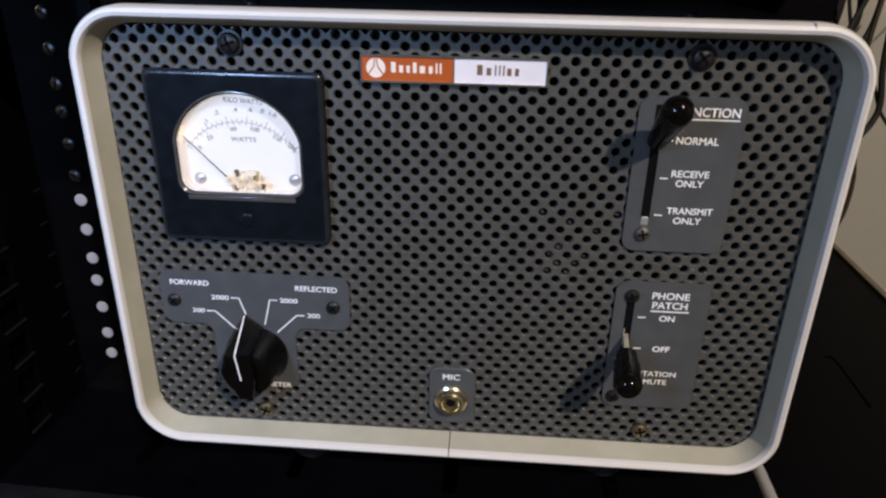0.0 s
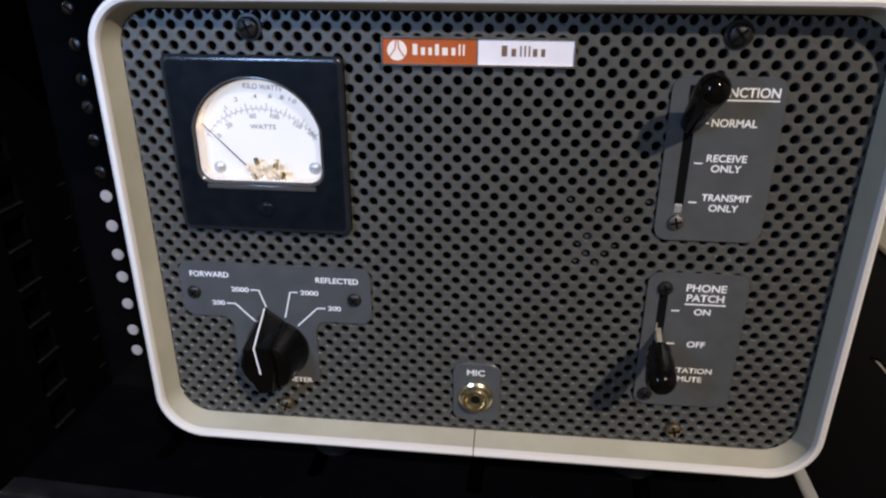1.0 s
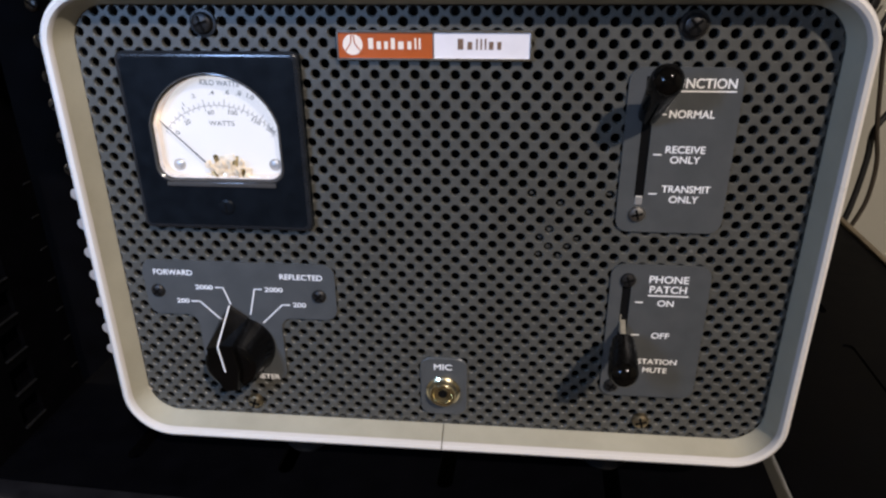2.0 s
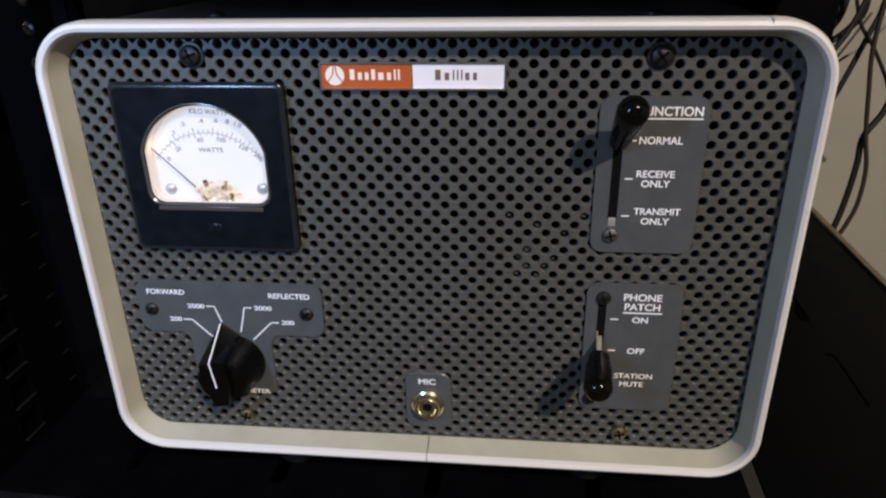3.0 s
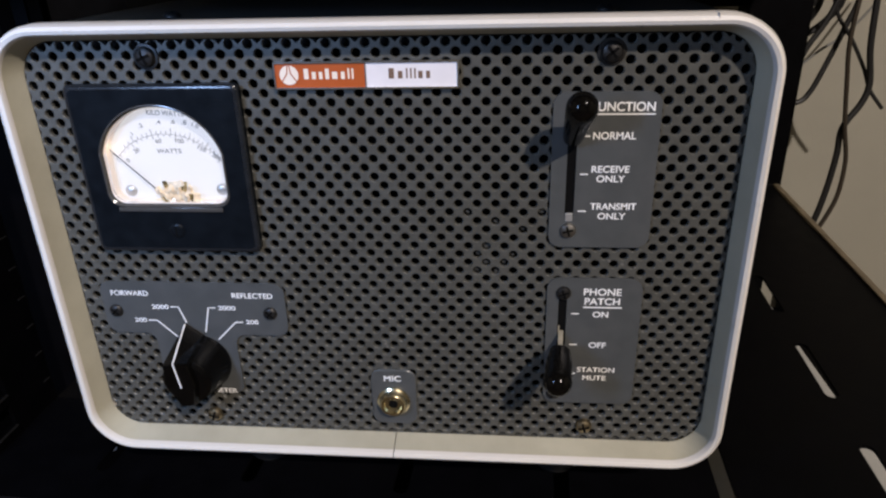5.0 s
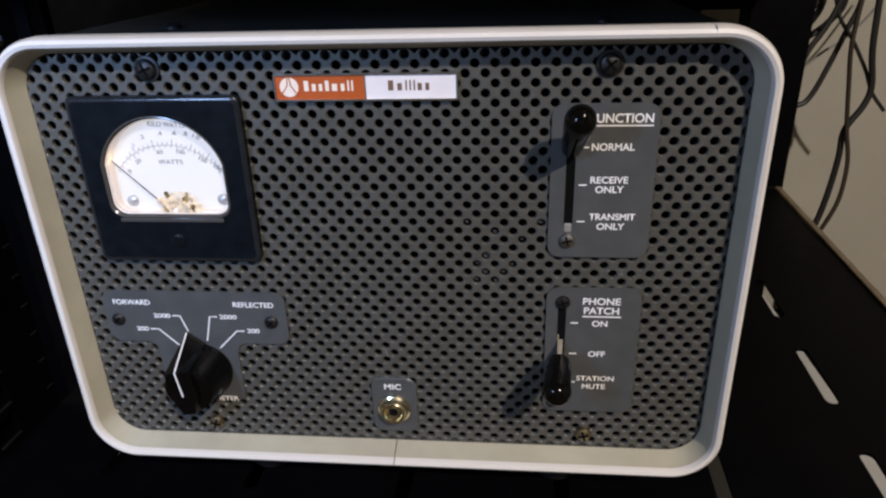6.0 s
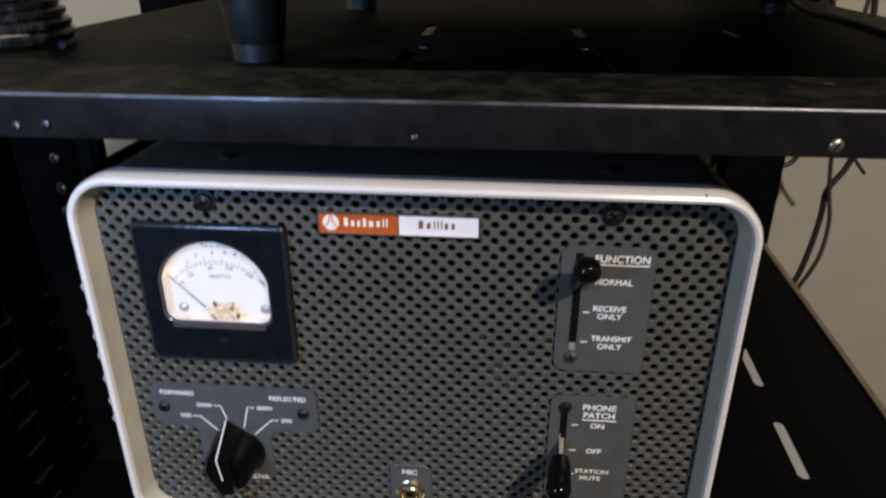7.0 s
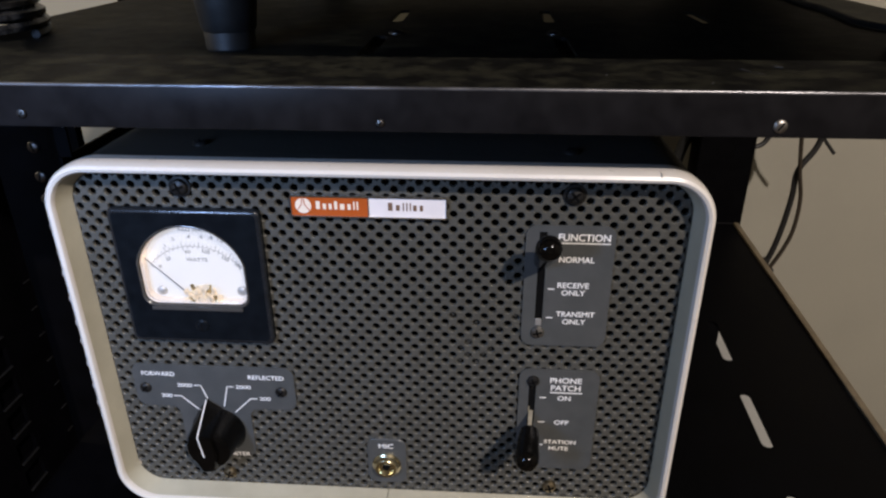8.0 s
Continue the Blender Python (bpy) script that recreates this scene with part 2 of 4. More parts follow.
def lettering(name, words, cx, cz, cap, width, y, mat, parent, turn=0.0, bold=0.0):
    """Printed words as a thin mesh: centre, height of capitals and width in metres."""
    cu = bpy.data.curves.new(name, "FONT")
    cu.body, cu.size, cu.extrude, cu.offset = words, 1.0, 0.0, bold
    tmp = bpy.data.objects.new(name, cu)
    scene.collection.objects.link(tmp)
    bpy.context.view_layer.update()
    me = bpy.data.meshes.new_from_object(tmp.evaluated_get(bpy.context.evaluated_depsgraph_get()))
    bpy.data.objects.remove(tmp)
    xs, ys = [v.co.x for v in me.vertices], [v.co.y for v in me.vertices]
    w, h = max(xs) - min(xs), max(ys) - min(ys)
    mx, my = (max(xs) + min(xs)) / 2, (max(ys) + min(ys)) / 2
    c, s = math.cos(radians(turn)), math.sin(radians(turn))
    for v in me.vertices:
        a, b = (v.co.x - mx) / w * width, (v.co.y - my) / h * cap
        v.co = (cx + a * c - b * s, y, cz + a * s + b * c)
    me.materials.clear()
    me.materials.append(mat)
    me.name = name
    ob = new(name, me)
    ob.parent = parent
    ob.matrix_parent_inverse = parent.matrix_basis.inverted()
    return ob


def bar(name, x0, x1, z0, z1, y, mat, parent, thick=0.0002):
    return part(name, box(x0, x1, y - thick, y, z0, z1), mat, parent)


def stroke(name, points, width, y, mat, parent, thick=0.00012):
    """A printed line through points (x, z), mitred at its bends."""
    bm = bmesh.new()
    left, right = [], []
    for k, (x, z) in enumerate(points):
        a = Vector(points[max(k - 1, 0)])
        b = Vector(points[min(k + 1, len(points) - 1)])
        d = (b - a).normalized()
        n = Vector((-d.y, d.x)) * width / 2
        left.append((x + n.x, z + n.y))
        right.append((x - n.x, z - n.y))
    outline = left + right[::-1]
    front = [bm.verts.new((x, y - thick, z)) for x, z in outline]
    m = len(points)
    for k in range(m - 1):
        bm.faces.new((front[k], front[k + 1], front[2 * m - 2 - k], front[2 * m - 1 - k]))
    made = bmesh.ops.extrude_face_region(bm, geom=bm.faces[:])
    for v in (g for g in made["geom"] if isinstance(g, bmesh.types.BMVert)):
        v.co.y = y
    return part(name, bm, mat, parent)


def screw(name, x, y, z, r, h, mat, parent, slot_turn=45, cross=True, label="", m=None):
    """A domed screw with its driver slot laid on as dark bars, for the recess's shade."""
    pose_m = m if m is not None else facing(x, y, z)
    ob = part(name, turned([(r, 0), (r, h * 0.35), (r * 0.85, h * 0.75), (r * 0.5, h), (r * 0.08, h * 1.03)], 20, pose_m), mat, parent, label, smooth=True)
    for a in ((slot_turn, slot_turn + 90) if cross else (slot_turn,)):
        bm = bmesh.new()
        bmesh.ops.create_cube(bm, size=1, matrix=pose_m @ Matrix.Rotation(radians(a), 4, "Z") @ Matrix.Translation((0, 0, h * 0.86)) @ Matrix.Diagonal((r * 1.35, r * 0.26, h * 0.42, 1)))
        part("driver_slot", bm, M_INSIDE, ob)
    return ob


# ---- room ----
def room_slab(name, label, x0, x1, y0, y1, z0, z1, mat):
    tagged(part(name, box(x0, x1, y0, y1, z0, z1), mat), label, "wall" if "wall" in name else name, kind="structure")


WALL_Y = 0.52
room_slab("wall_north", "beige painted wall behind the rack", -1.8, 1.9, WALL_Y, WALL_Y + 0.1, -0.8, 1.6, M_WALL)
room_slab("wall_south", "beige painted wall across the room", -1.8, 1.9, -2.6, -2.5, -0.8, 1.6, M_WALL)
room_slab("wall_east", "beige painted side wall", 1.9, 2.0, -2.6, 0.62, -0.8, 1.6, M_WALL)
room_slab("wall_west", "beige painted side wall", -1.9, -1.8, -2.6, 0.62, -0.8, 1.6, M_WALL)
room_slab("floor", "brown carpeted floor", -1.9, 2.0, -2.6, 0.62, -0.9, -0.8, M_FLOOR)
room_slab("ceiling", "white painted ceiling", -1.9, 2.0, -2.6, 0.62, 1.6, 1.7, M_WALL)

# ---- rack ----
SLOT_W = 0.0066
rack = thing("metal_rack", (0.03, 0.2, -0.8), "black enamelled metal rack with slotted shelves and punched posts", "rack")


def slotted_plate(x_first, columns, y_first, rows, z_top, pitch_x, pitch_y, slot_l, thick=0.0016, plain=()):
    """A sheet with long slots, one in the middle of each cell."""
    bm = bmesh.new()
    hw, hy, r = pitch_x / 2, pitch_y / 2, SLOT_W / 2
    arm = slot_l / 2 - r
    for i in range(columns):
        for j in range(rows):
            cx, cy = x_first + i * pitch_x, y_first + j * pitch_y
            inner, outer = [], []
            for side in (1, -1):
                for k in range(6):
                    t = radians(36 * k + (0 if side > 0 else 180))
                    inner.append((cx + r * math.cos(t), cy + side * arm + r * math.sin(t)))
                out = [(hw, arm), (hw, hy), (hw / 3, hy), (-hw / 3, hy), (-hw, hy), (-hw, arm)]
                outer += [(cx + side * a, cy + side * b) for a, b in out]
            if (i, j) in plain:
                loft(bm, [[(x, y, z_top) for x, y in outer], [(x, y, z_top - thick) for x, y in outer]], cap_first=True, cap_last=True)
                continue
            loft(bm, [[(x, y, z_top) for x, y in outer], [(x, y, z_top) for x, y in inner],
                      [(x, y, z_top - thick) for x, y in inner], [(x, y, z_top - thick) for x, y in outer]])
    bmesh.ops.remove_doubles(bm, verts=bm.verts[:], dist=1e-5)
    return bm


LOW_Z, UP_Z = -0.0365, 0.1852
SKEW = Matrix.Rotation(radians(-2.45), 4, "Z")


def skewed(bm):
    """The lower shelf sits a little askew to the cabinet."""
    bmesh.ops.transform(bm, matrix=SKEW, verts=bm.verts[:])
    return bm


# lower shelf
X0, X1 = -0.190, 0.2675
part("lower_shelf", skewed(slotted_plate(-2 * 0.0675, 6, 0.0225, 5, LOW_Z, 0.0675, 0.0858, 0.0505)), M_SHELF, rack, "black slotted shelf sheet")
part("shelf_margin", skewed(box(X0, -2.5 * 0.0675, -0.0204, 0.4086, LOW_Z - 0.0016, LOW_Z)), M_SHELF, rack)
part("shelf_margin", skewed(box(3.5 * 0.0675, X1, -0.0204, 0.4086, LOW_Z - 0.0016, LOW_Z)), M_SHELF, rack)
part("shelf_lip", skewed(box(X0, X1 + 0.002, -0.032, -0.0206, LOW_Z - 0.016, LOW_Z + 0.0002, 0.0015, 3)), M_LIP, rack)
part("shelf_side_lip", skewed(box(X1, X1 + 0.005, -0.0204, 0.4086, LOW_Z - 0.016, LOW_Z + 0.002, 0.001)), M_TRIMWOOD, rack, "scuffed brown edge strip")
part("shelf_back_lip", skewed(box(X0, X1 + 0.002, 0.4088, 0.4120, LOW_Z - 0.016, LOW_Z + 0.0002, 0.0008)), M_LIP, rack)
# upper shelf
UY0 = -0.0200
part("upper_shelf", slotted_plate(-0.008 - 0.0815, 5, 0.0635, 4, UP_Z, 0.0815, 0.1, 0.050, plain=[(i, j) for i in range(5) for j in range(4) if (i, j) not in ((1, 0), (2, 0), (1, 1), (2, 1), (3, 1))]), M_DUSTY, rack, "dusty black slotted shelf sheet")
part("shelf_margin", box(-0.206, -0.008 - 1.5 * 0.0815, 0.0135, 0.4135, UP_Z - 0.0016, UP_Z), M_DUSTY, rack)
part("front_strip", box(-0.206, 0.277, UY0, 0.0135 - 0.0001, UP_Z - 0.0016, UP_Z), M_DUSTY, rack)
upper_lip = part("shelf_lip", box(-0.206, 0.292, UY0 - 0.0016, UY0 - 0.0001, UP_Z - 0.0140, UP_Z + 0.0004, 0.0004, 3), M_LIP, rack, "glossy black shelf front lip", smooth=True)
# the highlight along the lip, built as a pale metal bead
part("lip_highlight", turned([(0.00055, 0.0), (0.00062, 0.001), (0.00062, 0.496), (0.00055, 0.497)], 16, Matrix.Translation((-0.2055, UY0 - 0.0011, UP_Z + 0.0002)) @ Matrix.Rotation(radians(90), 4, "Y")), M_EDGE, upper_lip, "pale bead drawn for the lip's highlight", smooth=True)
for sx, sz, sr in ((0.1338, 0.1750, 0.0022), (-0.1245, 0.1750, 0.0017), (-0.1141, 0.1757, 0.0017), (0.0070, 0.1742, 0.0014)):
    screw("lip_screw", sx, UY0 - 0.0016, sz, sr, 0.0010, M_STEEL if sr > 0.002 else M_RAIL, upper_lip, slot_turn=55, cross=False, label="small slotted screw")


POST_Y, POST_X = 0.105, -0.2030
# hole heights in the rack pattern of two long steps and a short one
post_holes, zc = [], 0.0595 - 6 * 0.0471
for k in range(27):
    post_holes.append(zc)
    zc += (0.0168, 0.0168, 0.0135)[k % 3]


def ring_at(cx, cz, radius, n=14):
    return [(cx + radius * math.cos(2 * math.pi * j / n), cz + radius * math.sin(2 * math.pi * j / n)) for j in range(n)]


left_post = part("left_front_post", pierced([(-0.262, -0.78), (-0.1775, -0.78), (-0.1775, 0.1830), (-0.262, 0.1830)], [ring_at(POST_X, z, 0.0027) for z in post_holes if z < 0.178], POST_Y + 0.0018, POST_Y), M_SHELF, rack, "black punched rack post with a column of round holes")
for k, z in enumerate(post_holes):
    if 0.050 < z < 0.178:
        screw("rail_screw", POST_X, POST_Y, z, 0.0034, 0.0018, M_RAIL, left_post, slot_turn=60 + 35 * k, cross=False, label="slotted steel rail screw")
    elif -0.12 < z < 0.050:
        # pale discs stand in for the light seen through open holes
        part("hole_light_disc", turned([(0.0032, 0), (0.0033, 0.0004), (0.0031, 0.0007), (0.0022, 0.0008)], 18, facing(POST_X, POST_Y, z)), M_HOLELIGHT, left_post, "pale disc standing in for light through a post hole", smooth=True)
# side flange of the left post, with oblong slots
bm = bmesh.new()
slot_rows = [(0.0432 + 0.0170 * (k - 30)) for k in range(38)]
for zc in slot_rows:
    y0, y1, hz, sy, sz = -0.015, 0.055, 0.0085, 0.0068, 0.0058
    yc = 0.0185
    outer = [(y0, zc - hz), (y1, zc - hz), (y1, zc + hz), (y0, zc + hz)]
    inner = [(yc - sy, zc - sz), (yc + sy, zc - sz), (yc + sy, zc + sz), (yc - sy, zc + sz)]
    loft(bm, [[(-0.188, a, b) for a, b in outer], [(-0.188, a, b) for a, b in inner], [(-0.190, a, b) for a, b in inner], [(-0.190, a, b) for a, b in outer]])
bmesh.ops.remove_doubles(bm, verts=bm.verts[:], dist=1e-5)
part("left_post_flange", bm, M_SHELF, rack, "black flange with a column of oblong slots")
for k in range(12):
    part("slot_edge", box(-0.1882, -0.1868, 0.0118, 0.0252, 0.0368 - 0.0170 * (k - 2), 0.0374 - 0.0170 * (k - 2)), M_SCREW, rack)
    part("slot_edge", box(-0.1882, -0.1872, 0.0490, 0.0535, 0.0700 - 0.0156 * k, 0.0705 - 0.0156 * k), M_SCREW, rack)
# added sheet that keeps the view through the flange slots dark
part("flange_blocker", box(-0.1965, -0.1950, -0.0180, 0.054, -0.78, 0.1830), M_SHELF, rack)
part("left_side_brace", box(-0.1590, -0.1575, 0.0585, 0.41, -0.300, 0.1330), M_SHELF, rack)
# added black sheets, only there to hide the lit wall behind
part("wall_blocker", box(-0.5000, -0.1000, 0.4450, 0.4480, -0.3000, -0.0100, 0.0008), M_SHELF, rack)
part("wall_blocker", box(-0.3200, -0.1000, 0.4450, 0.4480, 0.0850, 0.1830, 0.0008), M_SHELF, rack)
part("wall_blocker", box(-0.5000, -0.3201, 0.4450, 0.4480, 0.0850, 0.1370, 0.0008), M_SHELF, rack)
part("gap_blocker", box(-0.1580, -0.1520, 0.0575, 0.0590, 0.1340, 0.1710), M_SHELF, rack)
part("post_blocker", box(-0.2620, -0.1776, 0.1100, 0.1112, -0.3000, 0.1830), M_SHELF, rack)
part("left_rear_post", box(-0.205, -0.180, 0.413, 0.443, -0.78, 0.70, 0.001), M_SHELF, rack)
part("right_rear_post", box(0.246, 0.2985, 0.413, 0.443, -0.78, 0.70, 0.001), M_SHELF, rack, "black upright rear post")
# added bar that hides the wall behind the gap above the cabinet
part("rear_gap_blocker", box(-0.180, 0.246, 0.425, 0.431, 0.116, 0.141, 0.001), M_SHELF, rack)

# what stands one level below
# shelf widened and back strip added to hide lit wall through the slots
low_shelf = part("bottom_shelf", box(-0.19, 0.395, -0.03, 0.515, -0.232, -0.226, 0.001), M_SHELF, rack)
part("slot_view_blocker", box(0.358, 0.395, 0.5055, 0.5150, -0.2255, -0.1980, 0.001), M_SHELF, rack)
pale = thing("equipment_case", (0.20, 0.2, -0.226), "pale grey equipment case on the shelf below", "case")
part("case_body", box(0.170, 0.3240, 0.06, 0.505, -0.2255, -0.185, 0.004), M_GREYBOX, pale)
part("front_panel", box(0.178, 0.318, 0.057, 0.0599, -0.220, -0.190, 0.001), M_BODY, pale)


# ---- radio cabinets ----
BEAD = ((0.0022, 0.0050), (0.0004, 0.0030), (0.0, -0.0030), (0.0002, -0.0076), (0.0009, -0.0093), (0.0020, -0.0100), (0.0031, -0.0095), (0.0038, -0.0082), (0.0034, 0.0050))
FLARE = ((0.0036, -0.0083), (0.0046, -0.0044), (0.0061, 0.0003), (0.0056, 0.0009), (0.0033, -0.0076))


def trim_ring(profile, cx, cz, hw, hh, radius, gap=0.00018, y_shift=0.0):
    """The cabinet's enamelled trim: a bent strip that flares forward, with an open butt seam at the bottom."""
    seg = 12
    bm = bmesh.new()
    loops = []
    for inset, y in profile:
        a, b, r = hw - inset, hh - inset, max(radius - inset, 0.002)
        pts = [(gap, -b), (a * 0.3, -b), (a * 0.6, -b)]
        for ox, oz, start in ((a - r, -b + r, -90), (a - r, b - r, 0), (-a + r, b - r, 90), (-a + r, -b + r, 180)):
            for k in range(seg + 1):
                t = radians(start + 90 * k / seg)
                pts.append((ox + r * math.cos(t), oz + r * math.sin(t)))
        pts += [(-a * 0.6, -b), (-a * 0.3, -b), (-gap, -b)]
        loops.append([(cx + x, y + y_shift, cz + z) for x, z in pts])
    rows = loft(bm, loops, close=False)
    n = len(rows[0])
    for k in range(n - 1):
        bm.faces.new((rows[-1][k], rows[-1][k + 1], rows[0][k + 1], rows[0][k]))
    bm.faces.new([r[0] for r in rows])
    bm.faces.new([r[-1] for r in rows])
    return bm


def cabinet_shell(cx, cz, hw, hh, radius, depth, y_shift=0.0):
    """The case behind the trim: open at the front, with a back wall inside."""
    def loop(i, y):
        return [(cx + x, y + y_shift, cz + z) for x, z in rounded_rect(-hw + i, hw - i, -hh + i, hh - i, radius - i * 0.5, 10)]
    bm = bmesh.new()
    loft(bm, [loop(0.006, 0.045), loop(0.006, 0.0055), loop(0.0015, 0.0052), loop(0.0012, 0.010), loop(0.0012, depth - 0.003), loop(0.004, depth)], cap_first=True, cap_last=True)
    return bm


HOLE = 0.00635
HX, HZ, HOLE_R = 0.0108, 0.0, 0.00151
CX, CZ, HW, HH = 0.0000, 0.0706, 0.1246, 0.0834

MX0, MX1, MZ0, MZ1 = -0.1045, -0.0443, 0.0741, 0.1341


def perforated_panel():
    """Sheet with round holes in staggered rows, each hole with a softly dished rim."""
    bm = bmesh.new()
    half, n = HOLE / 2, 16
    corner, reach = 0.0185, 0.0064

    def beyond(x, z):
        """Distance past the trim's rounded outline, and the way out."""
        qx, qz = abs(x - CX) - HW + corner, abs(z - CZ) - HH + corner
        if qx > 0 and qz > 0:
            far = math.hypot(qx, qz)
            out = (qx / far, qz / far)
        else:
            far, out = max(qx, qz), ((1, 0) if qx > qz else (0, 1))
        return far - corner, math.copysign(out[0], x - CX), math.copysign(out[1], z - CZ)

    def tuck(x, y, z):
        d, ox, oz = beyond(x, z)
        d = max(0.0, d + reach)
        return (x - d * ox, y, z - d * oz)
    for j in range(-60, 80):
        for i in range(-60, 60):
            if (i + j) % 2:
                continue
            cx, cz = HX + i * half, HZ + j * half
            if beyond(cx, cz)[0] > -0.0050:
                continue
            if MX0 + 0.006 < cx < MX1 - 0.006 and MZ0 + 0.006 < cz < MZ1 - 0.006:
                continue  # cut out for the meter
            outer, rim, wall, back = [], [], [], []
            for k in range(n):
                t = 2 * math.pi * k / n
                c, s = math.cos(t), math.sin(t)
                d = half / (abs(c) + abs(s))
                outer.append((cx + d * c, 0.0, cz + d * s))
                rim.append((cx + (HOLE_R + 0.00028) * c, 0.0, cz + (HOLE_R + 0.00028) * s))
                wall.append((cx + HOLE_R * c, 0.0003, cz + HOLE_R * s))
                back.append((cx + HOLE_R * c, 0.0016, cz + HOLE_R * s))
            loft(bm, [[tuck(*p) for p in loop] for loop in (outer, rim, wall, back)])
    bmesh.ops.remove_doubles(bm, verts=bm.verts[:], dist=2e-6)
    return bm


station = thing("station_control_unit", (0, 0.1, LOW_Z), "grey perforated radio control unit with cream trim, on black shelf", "radio")
trim = part("trim_ring", trim_ring(BEAD, CX, CZ, HW, HH, 0.0185), M_RING, station, "off-white enamelled trim ring with a seam", smooth=True)
part("inner_flare", trim_ring(FLARE, CX, CZ, HW, HH, 0.0185), M_RINGWALL, trim, "darker tan inner face of the trim", smooth=True)
part("cabinet_shell", cabinet_shell(CX, CZ, HW, HH, 0.0180, 0.26), M_BODY, station, "dark wrinkle-painted cabinet shell")
# added black sheet giving the holes the shade of a closed case
part("hole_shade_sheet", box(-0.119, 0.119, 0.0032, 0.0046, -0.0075, 0.1487), M_INSIDE, station, "black sheet added for the dark inside the holes")
panel = part("perforated_panel", perforated_panel(), M_PANEL, station, "dark grey sheet with staggered round holes")
seam = part("trim_joint", box(0.1028, 0.1029, -0.0098, -0.004, 0.1513, 0.15402), M_RING, station)
for fx in (-0.062, 0.066):
    for fy in (0.022, 0.225):
        part("rubber_foot", turned([(0.0085, 0), (0.0100, 0.002), (0.0105, 0.0262), (0.009, 0.0275)], 24, Matrix.Translation((fx, fy, LOW_Z))), M_RUBBER, station, smooth=True)

for sx, sz, big, turn in ((-0.0745, 0.1425, 1, 20), (0.0747, 0.1423, 1, 40), (-0.0744, 0.0002, 0, 70), (0.0741, 0.0005, 0, 15)):
    screw("panel_screw", sx, -0.0002, sz, 0.0034 if big else 0.0031, 0.0024, M_SCREW if big else M_TARNISH, station, turn, label="dark cross-head screw" if big else "tarnished cross-head screw")
    if big:
        part("washer", turned([(0.0044, 0), (0.0042, 0.0006), (0.0034, 0.0007)], 24, facing(sx, 0.0, sz)), M_SCREW, station)

for sx, sy in ((-0.0732, 0.0209), (0.0743, 0.0176)):
    screw("case_screw", sx, sy, CZ + HH - 0.0012, 0.0030, 0.0016, M_SCREW, station, 30, label="dark dome-head case screw", m=Matrix.Translation((sx, sy, CZ + HH - 0.0012)))

# meter
MCX, MCZ, MR, MHALF = -0.0745, 0.1048, 0.0222, 0.0214
MFRONT = -0.0034


def meter_window(grow=0.0):
    """An arch cut off by upright sides, with small lower corners."""
    pts = []
    r, half, low, cr = MR + grow, MHALF + grow, 0.0921 - grow, 0.0048
    a0 = math.degrees(math.acos(half / r))
    for k in range(25):
        t = radians(a0 + (180 - 2 * a0) * k / 24)
        pts.append((MCX + r * math.cos(t), MCZ + r * math.sin(t)))
    for ox, start in ((MCX - half + cr, 180), (MCX + half - cr, 270)):
        for k in range(7):
            t = radians(start + 90 * k / 6)
            pts.append((ox + cr * math.cos(t), low + cr + cr * math.sin(t)))
    return pts


def window_loops(*steps):
    """A moulding that follows the window, from (growth, y) pairs."""
    bm = bmesh.new()
    loft(bm, [[(x, y, z) for x, z in meter_window(g)] for g, y in steps])
    return bm


meter = part("meter_case", pierced(rounded_rect(MX0, MX1, MZ0, MZ1, 0.0022, 5), [meter_window(0.0002)], -0.0002, MFRONT + 0.0011), M_BAKELITE, station, "square black bakelite meter case with an arched window")
bm = bmesh.new()
steps = ((0.0, 0.0010), (0.0002, 0.0005), (0.0006, 0.0002), (0.0011, 0.0), (0.0018, 0.0))
loft(bm, [[(x, MFRONT + y, z) for x, z in rounded_rect(MX0 + d, MX1 - d, MZ0 + d, MZ1 - d, 0.0022 - d * 0.4, 5)] for d, y in steps])
part("meter_bevel", bm, M_RIM, meter, "raised rounded rim", smooth=True)
part("meter_front", pierced(rounded_rect(MX0 + 0.0017, MX1 - 0.0017, MZ0 + 0.0017, MZ1 - 0.0017, 0.0016, 5), [meter_window(0.0006)], MFRONT + 0.0012, MFRONT), M_BAKELITE, meter)
part("window_bead", window_loops((0.0008, MFRONT + 0.0002), (0.0006, MFRONT - 0.0002), (0.0003, MFRONT - 0.0003), (-0.0001, MFRONT + 0.0002), (-0.0003, MFRONT + 0.0016)), M_BEAD, meter, "glossy bead round the window", smooth=True)
# grey bar added for the lit glass edge at the bottom
part("lit_edge_bar", box(MCX - 0.0190, MCX + 0.0190, MFRONT - 0.0006, MFRONT + 0.0001, 0.0898, 0.0914, 0.0003), M_BEAD, meter, "grey bar for the lit glass edge under the window", smooth=True)
DIAL_Y = 0.0022
dial = part("dial", prism(meter_window(0.0004), DIAL_Y + 0.0007, DIAL_Y, 0.0001), M_DIAL, station, "white printed watt scale plate with its own glow")
part("dial_wall", window_loops((0.0, MFRONT + 0.0012), (-0.0005, MFRONT + 0.0012), (-0.0007, DIAL_Y - 0.0001), (0.0, DIAL_Y - 0.0001)), M_DIALWALL, meter, "cream wall round the dial", smooth=True)
pane = part("glass", prism(meter_window(-0.0006), MFRONT + 0.0022, MFRONT + 0.0016, 0.0001), M_GLASS, meter, "clear meter glass")
pane.visible_shadow = False
DY = DIAL_Y - 0.00015
PX, PZ = -0.0750, 0.0921


